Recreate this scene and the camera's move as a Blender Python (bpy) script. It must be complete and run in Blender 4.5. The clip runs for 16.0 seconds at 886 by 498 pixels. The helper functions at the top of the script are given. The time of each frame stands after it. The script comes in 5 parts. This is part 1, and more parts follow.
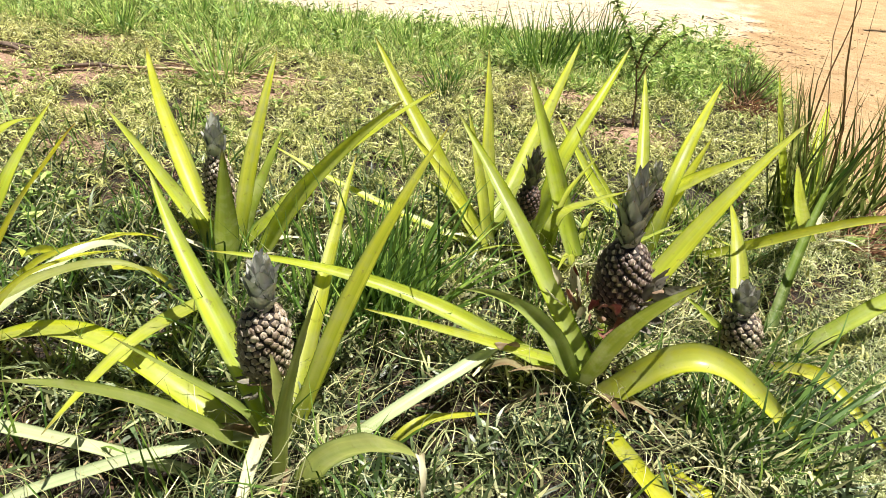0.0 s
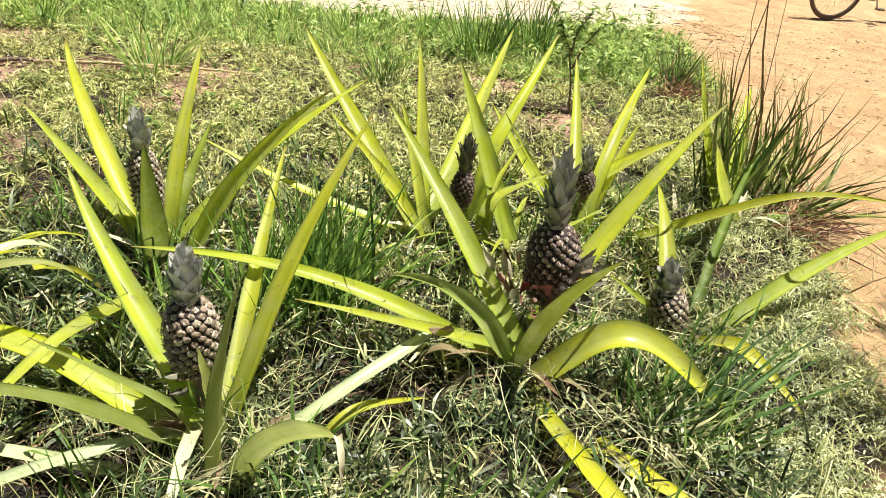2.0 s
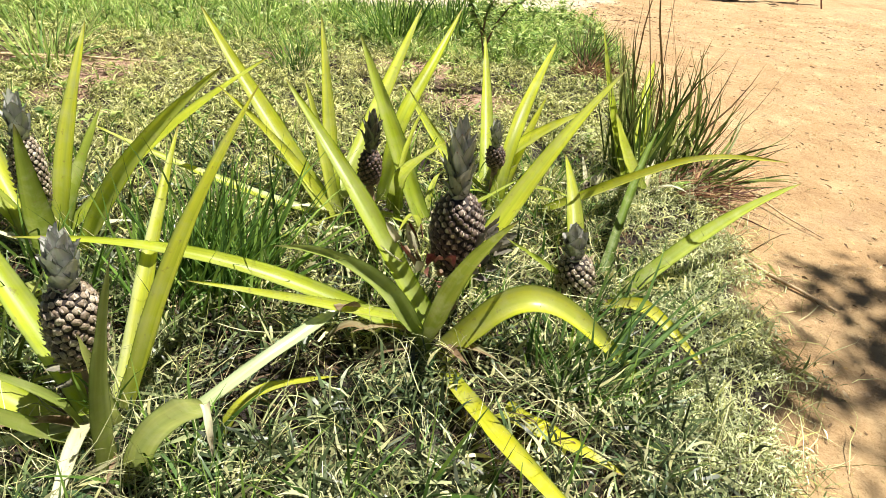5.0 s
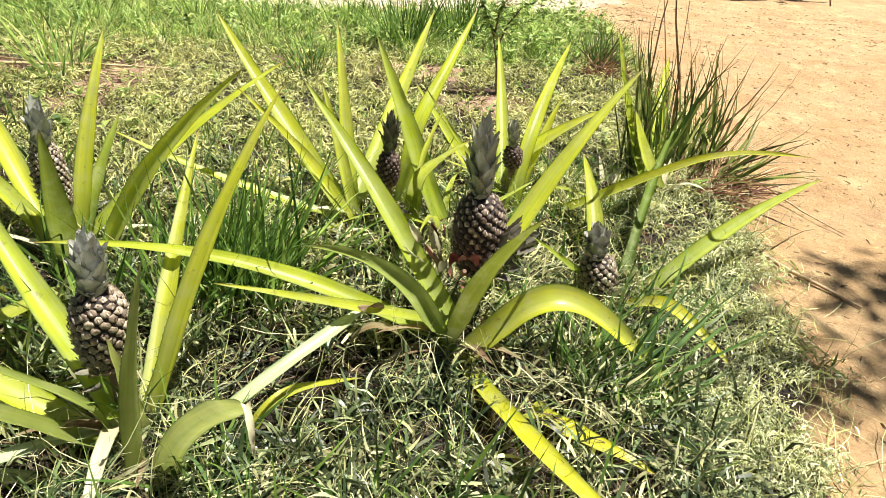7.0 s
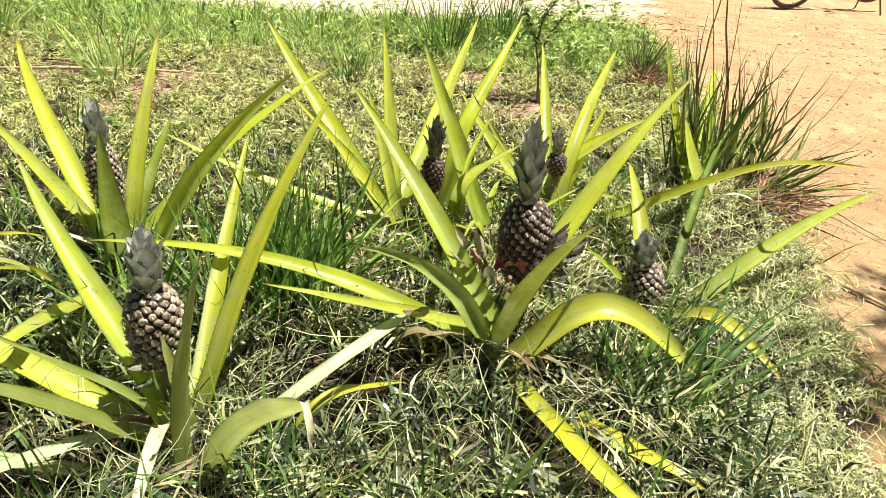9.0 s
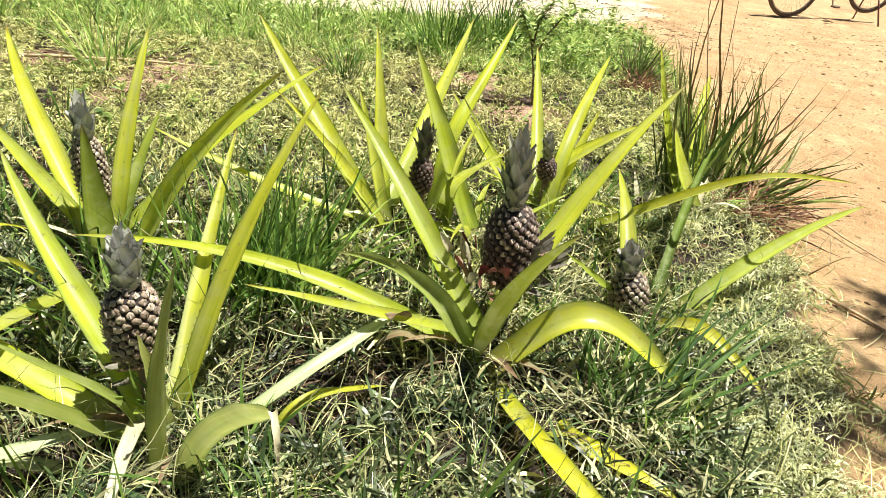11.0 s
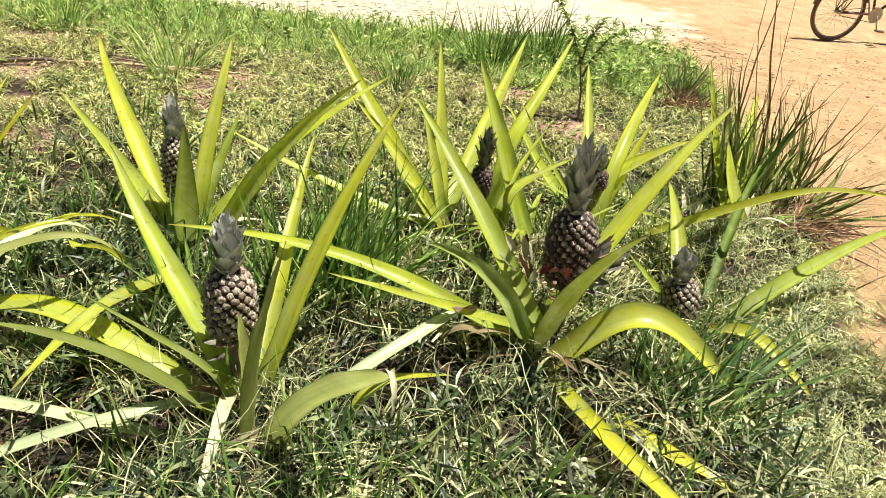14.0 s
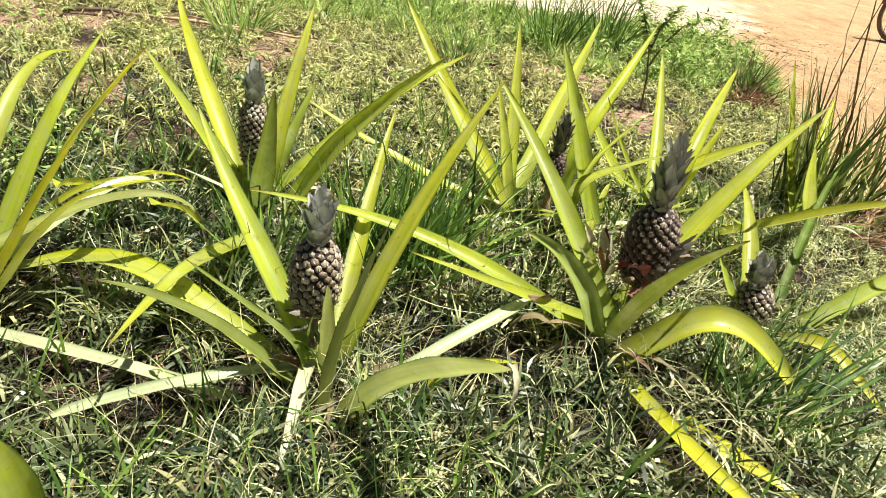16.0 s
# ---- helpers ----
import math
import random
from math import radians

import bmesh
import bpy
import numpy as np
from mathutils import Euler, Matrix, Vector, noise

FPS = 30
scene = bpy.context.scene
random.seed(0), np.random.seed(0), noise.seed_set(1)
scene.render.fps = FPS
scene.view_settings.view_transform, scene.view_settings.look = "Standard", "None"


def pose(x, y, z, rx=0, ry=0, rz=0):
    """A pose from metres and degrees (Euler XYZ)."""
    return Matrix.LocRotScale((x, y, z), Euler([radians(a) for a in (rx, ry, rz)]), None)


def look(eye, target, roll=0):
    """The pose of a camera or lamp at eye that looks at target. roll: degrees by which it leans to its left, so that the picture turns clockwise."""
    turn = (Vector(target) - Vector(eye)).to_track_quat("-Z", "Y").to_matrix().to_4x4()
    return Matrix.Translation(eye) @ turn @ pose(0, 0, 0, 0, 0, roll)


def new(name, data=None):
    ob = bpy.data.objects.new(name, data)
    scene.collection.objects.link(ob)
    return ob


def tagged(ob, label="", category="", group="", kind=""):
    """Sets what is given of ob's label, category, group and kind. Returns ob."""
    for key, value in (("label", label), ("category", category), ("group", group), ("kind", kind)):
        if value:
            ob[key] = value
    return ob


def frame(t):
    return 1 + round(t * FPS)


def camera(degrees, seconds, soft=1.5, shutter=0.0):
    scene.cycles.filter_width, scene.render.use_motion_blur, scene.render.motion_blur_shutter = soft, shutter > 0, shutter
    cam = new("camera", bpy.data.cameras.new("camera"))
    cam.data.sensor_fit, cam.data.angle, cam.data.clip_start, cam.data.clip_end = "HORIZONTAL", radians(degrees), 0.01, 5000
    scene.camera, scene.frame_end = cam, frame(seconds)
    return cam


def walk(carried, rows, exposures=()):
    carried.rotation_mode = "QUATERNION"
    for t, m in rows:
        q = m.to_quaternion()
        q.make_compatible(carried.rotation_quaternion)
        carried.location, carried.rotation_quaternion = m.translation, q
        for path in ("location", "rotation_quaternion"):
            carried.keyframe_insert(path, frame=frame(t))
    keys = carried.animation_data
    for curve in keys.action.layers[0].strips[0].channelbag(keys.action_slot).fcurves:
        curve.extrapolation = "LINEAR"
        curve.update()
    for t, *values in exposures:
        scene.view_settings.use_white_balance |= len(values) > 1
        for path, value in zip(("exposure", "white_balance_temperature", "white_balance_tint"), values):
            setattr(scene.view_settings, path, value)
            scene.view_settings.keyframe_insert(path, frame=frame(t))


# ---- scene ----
cam = camera(68.54, 16.0, soft=0.6)
PATH = [  # seconds, eye, target, roll
    (0.0, (-0.092, -0.008, 1.377), (-0.324, 1.673, 0.318), 4.72),
    (0.5, (-0.078, -0.015, 1.372), (-0.283, 1.682, 0.333), 4.25),
    (1.0, (-0.059, -0.015, 1.381), (-0.209, 1.684, 0.335), 5.98),
    (1.5, (-0.046, -0.015, 1.379), (-0.120, 1.678, 0.316), 6.39),
    (2.0, (-0.031, -0.018, 1.373), (-0.116, 1.671, 0.306), 5.45),
    (2.5, (-0.012, -0.015, 1.365), (-0.114, 1.672, 0.297), 4.81),
    (3.0, (-0.006, -0.012, 1.347), (-0.077, 1.657, 0.248), 5.19),
    (3.5, (0.000, 0.000, 1.344), (0.000, 1.689, 0.274), 7.01),
    (4.0, (0.020, -0.013, 1.331), (0.004, 1.678, 0.263), 5.57),
    (4.5, (0.062, -0.021, 1.320), (0.111, 1.669, 0.252), 5.38),
    (4.7, (0.078, -0.024, 1.326), (0.167, 1.662, 0.254), 5.86),
    (6.8, (0.033, -0.031, 1.313), (0.156, 1.659, 0.251), 6.03),
    (7.0, (0.032, -0.025, 1.307), (0.111, 1.668, 0.245), 4.76),
    (7.5, (0.030, -0.011, 1.304), (0.111, 1.692, 0.258), 5.50),
    (8.0, (0.017, -0.014, 1.299), (0.073, 1.691, 0.256), 5.53),
    (8.5, (-0.004, -0.019, 1.294), (0.017, 1.682, 0.241), 5.76),
    (9.0, (-0.008, -0.024, 1.292), (-0.027, 1.680, 0.246), 4.12),
    (9.2, (-0.002, -0.024, 1.294), (-0.005, 1.678, 0.244), 4.62),
    (11.3, (0.028, -0.006, 1.310), (0.033, 1.694, 0.257), 6.33),
    (11.5, (0.041, -0.013, 1.308), (0.055, 1.688, 0.257), 6.39),
    (12.0, (0.035, -0.029, 1.278), (-0.067, 1.655, 0.203), 6.03),
    (12.5, (0.029, -0.041, 1.281), (-0.192, 1.633, 0.209), 5.05),
    (13.0, (0.005, -0.060, 1.303), (-0.167, 1.644, 0.270), 5.37),
    (13.5, (-0.046, -0.101, 1.310), (-0.179, 1.619, 0.300), 5.20),
    (14.0, (-0.087, -0.143, 1.316), (-0.176, 1.576, 0.298), 6.28),
    (14.5, (-0.151, -0.161, 1.317), (-0.331, 1.554, 0.304), 5.93),
    (15.0, (-0.222, -0.170, 1.313), (-0.457, 1.536, 0.298), 6.77),
    (15.5, (-0.242, -0.153, 1.307), (-0.426, 1.547, 0.270), 8.09),
    (16.0, (-0.255, -0.139, 1.309), (-0.396, 1.531, 0.219), 9.79),
]
EXPOSURE = [(0.0, 1.13), (1.5, 1.10), (3.0, 1.15), (4.5, 1.15), (7.0, 1.20), (9.0, 1.23), (12.5, 1.18), (14.0, 1.08), (16.0, 1.10)]  # seconds, stops
walk(cam, [(t, look(e, g, r)) for t, e, g, r in PATH], EXPOSURE)

# ---- world, sun, exposure ----
SUN_FROM = Vector((0.30, 0.06, 0.95)).normalized()
world = bpy.data.worlds.new("sky")
scene.world = world
world.use_nodes = True
wt = world.node_tree
sky = wt.nodes.new("ShaderNodeTexSky")
sky.sky_type, sky.sun_disc = "NISHITA", False
sky.sun_elevation = math.asin(SUN_FROM.z)
sky.sun_rotation = math.atan2(SUN_FROM.x, SUN_FROM.y)
wt.links.new(sky.outputs[0], wt.nodes["Background"].inputs[0])
wt.nodes["Background"].inputs[1].default_value = 0.017
sun = new("sun", bpy.data.lights.new("sun", "SUN"))
sun.data.energy, sun.data.angle, sun.data.color = 5.0, radians(0.5), (1.0, 0.95, 0.86)
sun.matrix_basis = look(SUN_FROM * 20, (0, 0, 0))


# ---- materials ----
def nodes_of(name):
    m = bpy.data.materials.new(name)
    m.use_nodes = True
    nt = m.node_tree
    return m, nt, nt.nodes["Principled BSDF"], nt.nodes["Material Output"]


def add(nt, kind, **values):
    n = nt.nodes.new(kind)
    for key, value in values.items():
        if key in n.inputs:
            n.inputs[key].default_value = value
    return n


def ramp(nt, fac, stops):
    n = nt.nodes.new("ShaderNodeValToRGB")
    els = n.color_ramp.elements
    while len(els) < len(stops):
        els.new(0.5)
    for el, (pos, col) in zip(els, stops):
        el.position, el.color = pos, (*col, 1)
    nt.links.new(fac, n.inputs[0])
    return n.outputs[0]


def noise_tex(nt, vec, scale, detail=4.0, rough=0.6):
    n = add(nt, "ShaderNodeTexNoise", Scale=scale, Detail=detail, Roughness=rough)
    if vec is not None:
        nt.links.new(vec, n.inputs["Vector"])
    return n.outputs["Fac"]


def mix_col(nt, fac, a, b, mode="MIX"):
    n = nt.nodes.new("ShaderNodeMix")
    n.data_type, n.blend_type = "RGBA", mode
    for sock, value in ((n.inputs[0], fac), (n.inputs[6], a), (n.inputs[7], b)):
        if isinstance(value, bpy.types.NodeSocket):
            nt.links.new(value, sock)
        else:
            sock.default_value = value if isinstance(value, float) else (*value, 1)
    return n.outputs[2]


def translucent(nt, shader, out, colour, share):
    """Lets light through a thin leaf."""
    t = nt.nodes.new("ShaderNodeBsdfTranslucent")
    nt.links.new(colour, t.inputs[0])
    mx = nt.nodes.new("ShaderNodeMixShader")
    mx.inputs[0].default_value = share
    nt.links.new(shader.outputs[0], mx.inputs[1])
    nt.links.new(t.outputs[0], mx.inputs[2])
    nt.links.new(mx.outputs[0], out.inputs[0])


def bump(nt, shader, height, strength, distance):
    b = add(nt, "ShaderNodeBump", Strength=strength, Distance=distance)
    nt.links.new(height, b.inputs["Height"])
    nt.links.new(b.outputs[0], shader.inputs["Normal"])


def leaf_material(name, base, body, tip, share, rough, streak=0.2, scurf=0.6, shine=0.45):
    """Pineapple leaf: fine streaks along the blade, greener at the base, browned tip."""
    m, nt, s, out = nodes_of(name)
    uv = nt.nodes.new("ShaderNodeUVMap")
    sep = nt.nodes.new("ShaderNodeSeparateXYZ")
    nt.links.new(uv.outputs[0], sep.inputs[0])
    along = ramp(nt, sep.outputs[1], [(0.0, base), (0.38, body), (0.93, body), (1.0, tip)])
    stretch = nt.nodes.new("ShaderNodeMapping")
    stretch.inputs["Scale"].default_value = (5, 0.7, 1)
    nt.links.new(uv.outputs[0], stretch.inputs[0])
    lines = noise_tex(nt, stretch.outputs[0], 2.0)
    dark = tuple(c * 0.5 for c in body)
    col = mix_col(nt, ramp(nt, lines, [(0.42, (0, 0, 0)), (0.62, (streak,) * 3)]), along, dark)
    info = nt.nodes.new("ShaderNodeObjectInfo")
    shift = nt.nodes.new("ShaderNodeMath")
    shift.operation = "MULTIPLY_ADD"
    nt.links.new(info.outputs["Random"], shift.inputs[0])
    shift.inputs[1].default_value = 37.0
    nt.links.new(sep.outputs[0], shift.inputs[2])
    slow = nt.nodes.new("ShaderNodeMath")
    slow.operation = "MULTIPLY"
    nt.links.new(sep.outputs[1], slow.inputs[0])
    slow.inputs[1].default_value = 0.35
    strip = nt.nodes.new("ShaderNodeCombineXYZ")
    nt.links.new(shift.outputs[0], strip.inputs[0])
    nt.links.new(slow.outputs[0], strip.inputs[1])
    bands = noise_tex(nt, strip.outputs[0], 1.7, 1.0, 0.5)
    col = mix_col(nt, ramp(nt, bands, [(0.48, (0, 0, 0)), (0.62, (scurf,) * 3)]), col, tuple(0.45 * c + 0.55 * g for c, g in zip(body, (0.36, 0.40, 0.22))))
    col = mix_col(nt, ramp(nt, bands, [(0.34, (0.55,) * 3), (0.42, (0, 0, 0))]), col, tuple(min(1.0, 1.22 * c + 0.03) for c in body))
    rim = ramp(nt, sep.outputs[0], [(0.0, (0.34, 0.40, 0.3)), (0.07, (0.80, 0.86, 0.8)), (0.26, (1, 1, 1)), (0.5, (0.82, 0.88, 0.8)), (0.74, (1, 1, 1)), (0.93, (0.80, 0.86, 0.8)), (1.0, (0.34, 0.40, 0.3))])
    col = mix_col(nt, 1.0, col, rim, "MULTIPLY")
    geo = nt.nodes.new("ShaderNodeNewGeometry")
    spots = noise_tex(nt, geo.outputs["Position"], 38.0, 6.0, 0.7)
    col = mix_col(nt, ramp(nt, spots, [(0.60, (0, 0, 0)), (0.70, (0.6,) * 3)]), col, (0.26, 0.18, 0.08))
    dust = noise_tex(nt, geo.outputs["Position"], 16.0, 5.0, 0.65)
    col = mix_col(nt, ramp(nt, dust, [(0.48, (0, 0, 0)), (0.70, (0.28,) * 3)]), col, (0.60, 0.60, 0.36))
    big = noise_tex(nt, geo.outputs["Position"], 7.0, 2.0)
    hue = nt.nodes.new("ShaderNodeHueSaturation")
    nt.links.new(col, hue.inputs["Color"])
    jitter = nt.nodes.new("ShaderNodeMath")
    jitter.operation = "MULTIPLY_ADD"
    nt.links.new(info.outputs["Random"], jitter.inputs[0])
    jitter.inputs[1].default_value, jitter.inputs[2].default_value = 0.022, 0.494
    nt.links.new(jitter.outputs[0], hue.inputs["Hue"])
    val = nt.nodes.new("ShaderNodeMath")
    val.operation = "MULTIPLY_ADD"
    nt.links.new(big, val.inputs[0])
    val.inputs[1].default_value, val.inputs[2].default_value = 0.5, 0.75
    nt.links.new(val.outputs[0], hue.inputs["Value"])
    nt.links.new(hue.outputs[0], s.inputs["Base Color"])
    s.inputs["Roughness"].default_value = rough
    s.inputs["Specular IOR Level"].default_value = shine
    bump(nt, s, lines, 0.25, 0.002)
    translucent(nt, s, out, hue.outputs[0], share)
    return m


LEAF_TOP = leaf_material("leaf_upper_side", (0.42, 0.50, 0.06), (0.70, 0.73, 0.06), (0.30, 0.16, 0.06), 0.58, 0.38)
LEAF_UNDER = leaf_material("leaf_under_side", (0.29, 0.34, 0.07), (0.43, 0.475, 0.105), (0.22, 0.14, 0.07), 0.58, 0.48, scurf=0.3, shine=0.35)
LEAF_YELLOW = leaf_material("leaf_yellowed", (0.46, 0.50, 0.05), (0.76, 0.73, 0.04), (0.34, 0.18, 0.07), 0.48, 0.34)
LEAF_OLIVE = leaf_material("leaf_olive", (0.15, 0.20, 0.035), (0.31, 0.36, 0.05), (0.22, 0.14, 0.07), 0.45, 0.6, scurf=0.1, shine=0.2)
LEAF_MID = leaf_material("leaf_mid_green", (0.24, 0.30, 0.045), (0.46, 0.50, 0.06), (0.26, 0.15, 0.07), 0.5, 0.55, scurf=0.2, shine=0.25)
# pale dryish leaf, with sky sheen whitened into its base colour
LEAF_PALE = leaf_material("leaf_pale", (0.34, 0.37, 0.11), (0.48, 0.52, 0.30), (0.40, 0.30, 0.18), 0.2, 0.38, scurf=0.35, shine=0.6)
LEAF_SAGE = leaf_material("leaf_sage", (0.40, 0.44, 0.10), (0.50, 0.53, 0.155), (0.45, 0.33, 0.2), 0.6, 0.5, scurf=0.25, shine=0.35)
# darker copy of the leaf green, painting in the unlit half of a fold
LEAF_SHADED = leaf_material("leaf_shaded_green", (0.10, 0.15, 0.03), (0.18, 0.24, 0.035), (0.22, 0.14, 0.07), 0.42, 0.55, scurf=0.1, shine=0.3)
LEAF_DRY = leaf_material("leaf_dried", (0.46, 0.39, 0.25), (0.62, 0.56, 0.40), (0.3, 0.18, 0.1), 0.2, 0.7, scurf=0.2, shine=0.2)
LEAF_BROWN = leaf_material("leaf_dead", (0.10, 0.055, 0.03), (0.17, 0.10, 0.055), (0.10, 0.05, 0.03), 0.15, 0.8)


def blade_material(name, stops, share=0.35, rough=0.42, faded=0.0, tip=None, shine=0.28):
    """Grass and herbs: each blade takes its own tone."""
    m, nt, s, out = nodes_of(name)
    geo = nt.nodes.new("ShaderNodeNewGeometry")
    col = ramp(nt, geo.outputs["Random Per Island"], stops)
    patch = noise_tex(nt, geo.outputs["Position"], 1.7, 3.0)
    col = mix_col(nt, ramp(nt, patch, [(0.40, (0, 0, 0)), (0.66, (faded,) * 3)]), col, (0.40, 0.36, 0.15))
    tuft = noise_tex(nt, geo.outputs["Position"], 13.0, 2.0, 0.5)
    col = mix_col(nt, 1.0, col, ramp(nt, tuft, [(0.34, (0.48, 0.52, 0.46)), (0.50, (0.95, 0.95, 0.93)), (0.66, (1.3, 1.27, 1.2))]), "MULTIPLY")
    if tip:
        attr = nt.nodes.new("ShaderNodeAttribute")
        attr.attribute_name = "along"
        col = mix_col(nt, ramp(nt, attr.outputs["Fac"], [(0.55, (0, 0, 0)), (0.95, (0.7,) * 3)]), col, tip)
    nt.links.new(col, s.inputs["Base Color"])
    s.inputs["Roughness"].default_value = rough
    s.inputs["Specular IOR Level"].default_value = shine
    translucent(nt, s, out, col, share)
    return m


GRASS = blade_material("grass_green", [(0.0, (0.05, 0.075, 0.02)), (0.35, (0.15, 0.19, 0.05)), (0.75, (0.38, 0.41, 0.13)), (1.0, (0.66, 0.64, 0.32))], 0.16, 0.42, 0.7)
# deep green blades; the near-black tones paint in shade inside the sward
GRASS_FRONT = blade_material("grass_deep_shaded", [(0.0, (0.008, 0.018, 0.007)), (0.4, (0.034, 0.062, 0.022)), (0.75, (0.13, 0.175, 0.075)), (1.0, (0.40, 0.42, 0.22))], 0.10, 0.4, 0.12, shine=0.4)
STRAW = blade_material("grass_dry", [(0.0, (0.17, 0.15, 0.06)), (0.3, (0.36, 0.38, 0.12)), (0.7, (0.54, 0.55, 0.20)), (1.0, (0.74, 0.72, 0.40))], 0.14, 0.55)
GRASS_FINE = blade_material("grass_fine", [(0.0, (0.18, 0.20, 0.08)), (0.45, (0.46, 0.47, 0.23)), (1.0, (0.72, 0.70, 0.43))], 0.2)
TURF = blade_material("fine_turf", [(0.0, (0.15, 0.18, 0.07)), (0.45, (0.44, 0.48, 0.23)), (0.85, (0.65, 0.67, 0.40)), (1.0, (0.80, 0.79, 0.55))], 0.18)
# dark green broad blades, darkest tones again put in for shade among them
GRASS_BROAD = blade_material("grass_broad_shaded", [(0.0, (0.008, 0.022, 0.010)), (0.45, (0.033, 0.07, 0.028)), (0.8, (0.125, 0.20, 0.085)), (1.0, (0.40, 0.44, 0.22))], 0.12, 0.4, 0.18, shine=0.4)
WITHERED = blade_material("grass_withered", [(0.0, (0.04, 0.036, 0.018)), (0.3, (0.17, 0.165, 0.075)), (0.7, (0.40, 0.40, 0.20)), (1.0, (0.66, 0.63, 0.38))], 0.10, 0.6)
CLUMP = blade_material("clump_green", [(0.0, (0.05, 0.11, 0.025)), (0.5, (0.125, 0.235, 0.045)), (1.0, (0.28, 0.40, 0.08))], 0.35, 0.45)
ROADSIDE = blade_material("grass_lush", [(0.0, (0.13, 0.26, 0.05)), (0.5, (0.35, 0.50, 0.12)), (1.0, (0.64, 0.68, 0.28))], 0.3)
CLUMP_DARK = blade_material("clump_dark", [(0.0, (0.055, 0.085, 0.022)), (0.5, (0.17, 0.23, 0.05)), (1.0, (0.42, 0.46, 0.15))], 0.38, 0.42, 0.0, (0.10, 0.055, 0.03))
CLUMP_DEEP = blade_material("clump_deep", [(0.0, (0.035, 0.08, 0.022)), (0.5, (0.095, 0.18, 0.045)), (0.85, (0.21, 0.31, 0.085)), (1.0, (0.40, 0.47, 0.18))], 0.35, 0.42, 0.0, shine=0.35)
CLUMP_RED = blade_material("clump_dry_red", [(0.0, (0.10, 0.035, 0.025)), (0.5, (0.22, 0.10, 0.06)), (1.0, (0.45, 0.30, 0.17))], 0.2, 0.7)
CLUMP_BROWN = blade_material("clump_brown", [(0.0, (0.06, 0.035, 0.02)), (1.0, (0.24, 0.15, 0.07))], 0.15, 0.6)
HERB = blade_material("herb_leaves", [(0.0, (0.10, 0.19, 0.045)), (0.5, (0.32, 0.45, 0.12)), (1.0, (0.58, 0.63, 0.24))], 0.35, 0.45)
HERB_PALE = blade_material("herb_leaves_pale", [(0.0, (0.16, 0.29, 0.06)), (0.5, (0.38, 0.51, 0.13)), (1.0, (0.64, 0.69, 0.29))], 0.35, 0.45)
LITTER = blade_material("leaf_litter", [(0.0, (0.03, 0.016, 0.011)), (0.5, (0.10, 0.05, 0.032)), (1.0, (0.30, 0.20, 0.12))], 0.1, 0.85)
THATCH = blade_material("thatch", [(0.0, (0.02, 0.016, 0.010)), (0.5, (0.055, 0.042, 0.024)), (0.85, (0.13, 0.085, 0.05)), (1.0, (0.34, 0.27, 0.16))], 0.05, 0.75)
DEBRIS = blade_material("path_bits", [(0.0, (0.10, 0.055, 0.03)), (0.6, (0.27, 0.17, 0.09)), (1.0, (0.58, 0.46, 0.29))], 0.05, 0.9)
EARTH = blade_material("earth_crumb", [(0.0, (0.36, 0.24, 0.11)), (0.5, (0.47, 0.32, 0.15)), (1.0, (0.56, 0.41, 0.22))], 0.0, 0.95)
TREE_LEAF = blade_material("tree_leaves", [(0.0, (0.05, 0.10, 0.02)), (1.0, (0.12, 0.2, 0.04))], 0.3)


def plain(name, colour, rough=0.6, metal=0.0, vary=0.35, scale=30.0, relief=0.0):
    m, nt, s, out = nodes_of(name)
    geo = nt.nodes.new("ShaderNodeNewGeometry")
    n = noise_tex(nt, geo.outputs["Position"], scale, 5.0)
    dark = tuple(c * (1 - vary) for c in colour)
    light = tuple(min(1.0, c * (1 + vary)) for c in colour)
    nt.links.new(ramp(nt, n, [(0.3, dark), (0.7, light)]), s.inputs["Base Color"])
    s.inputs["Roughness"].default_value, s.inputs["Metallic"].default_value = rough, metal
    if relief:
        bump(nt, s, n, 0.6, relief)
    return m


def object_tones(name, stops, rough=0.6, stain=0.75):
    m, nt, s, out = nodes_of(name)
    info = nt.nodes.new("ShaderNodeObjectInfo")
    geo = nt.nodes.new("ShaderNodeNewGeometry")
    n = noise_tex(nt, geo.outputs["Position"], 150.0, 6.0, 0.7)
    col = ramp(nt, info.outputs["Random"], stops)
    col = mix_col(nt, ramp(nt, n, [(0.42, (0, 0, 0)), (0.62, (stain,) * 3)]), col, (0.05, 0.035, 0.025))
    nt.links.new(col, s.inputs["Base Color"])
    s.inputs["Roughness"].default_value = rough
    bump(nt, s, n, 0.5, 0.002)
    return m


CORE = plain("fruit_rind", (0.022, 0.015, 0.013), 0.8, 0, 0.4, 60)
EYE = object_tones("fruit_eye", [(0.0, (0.07, 0.048, 0.04)), (0.55, (0.15, 0.105, 0.085)), (1.0, (0.27, 0.20, 0.155))], 0.5)
BRACT = object_tones("eye_bract", [(0.0, (0.32, 0.25, 0.20)), (0.6, (0.54, 0.45, 0.37)), (1.0, (0.80, 0.71, 0.60))], 0.55, 0.5)
EYE_RIPE = object_tones("ripe_eye", [(0.0, (0.17, 0.125, 0.085)), (0.5, (0.36, 0.285, 0.20)), (1.0, (0.64, 0.56, 0.42))], 0.5, 0.6)
BRACT_RIPE = object_tones("ripe_bract", [(0.0, (0.42, 0.34, 0.28)), (0.6, (0.64, 0.55, 0.46)), (1.0, (0.85, 0.78, 0.66))], 0.5)
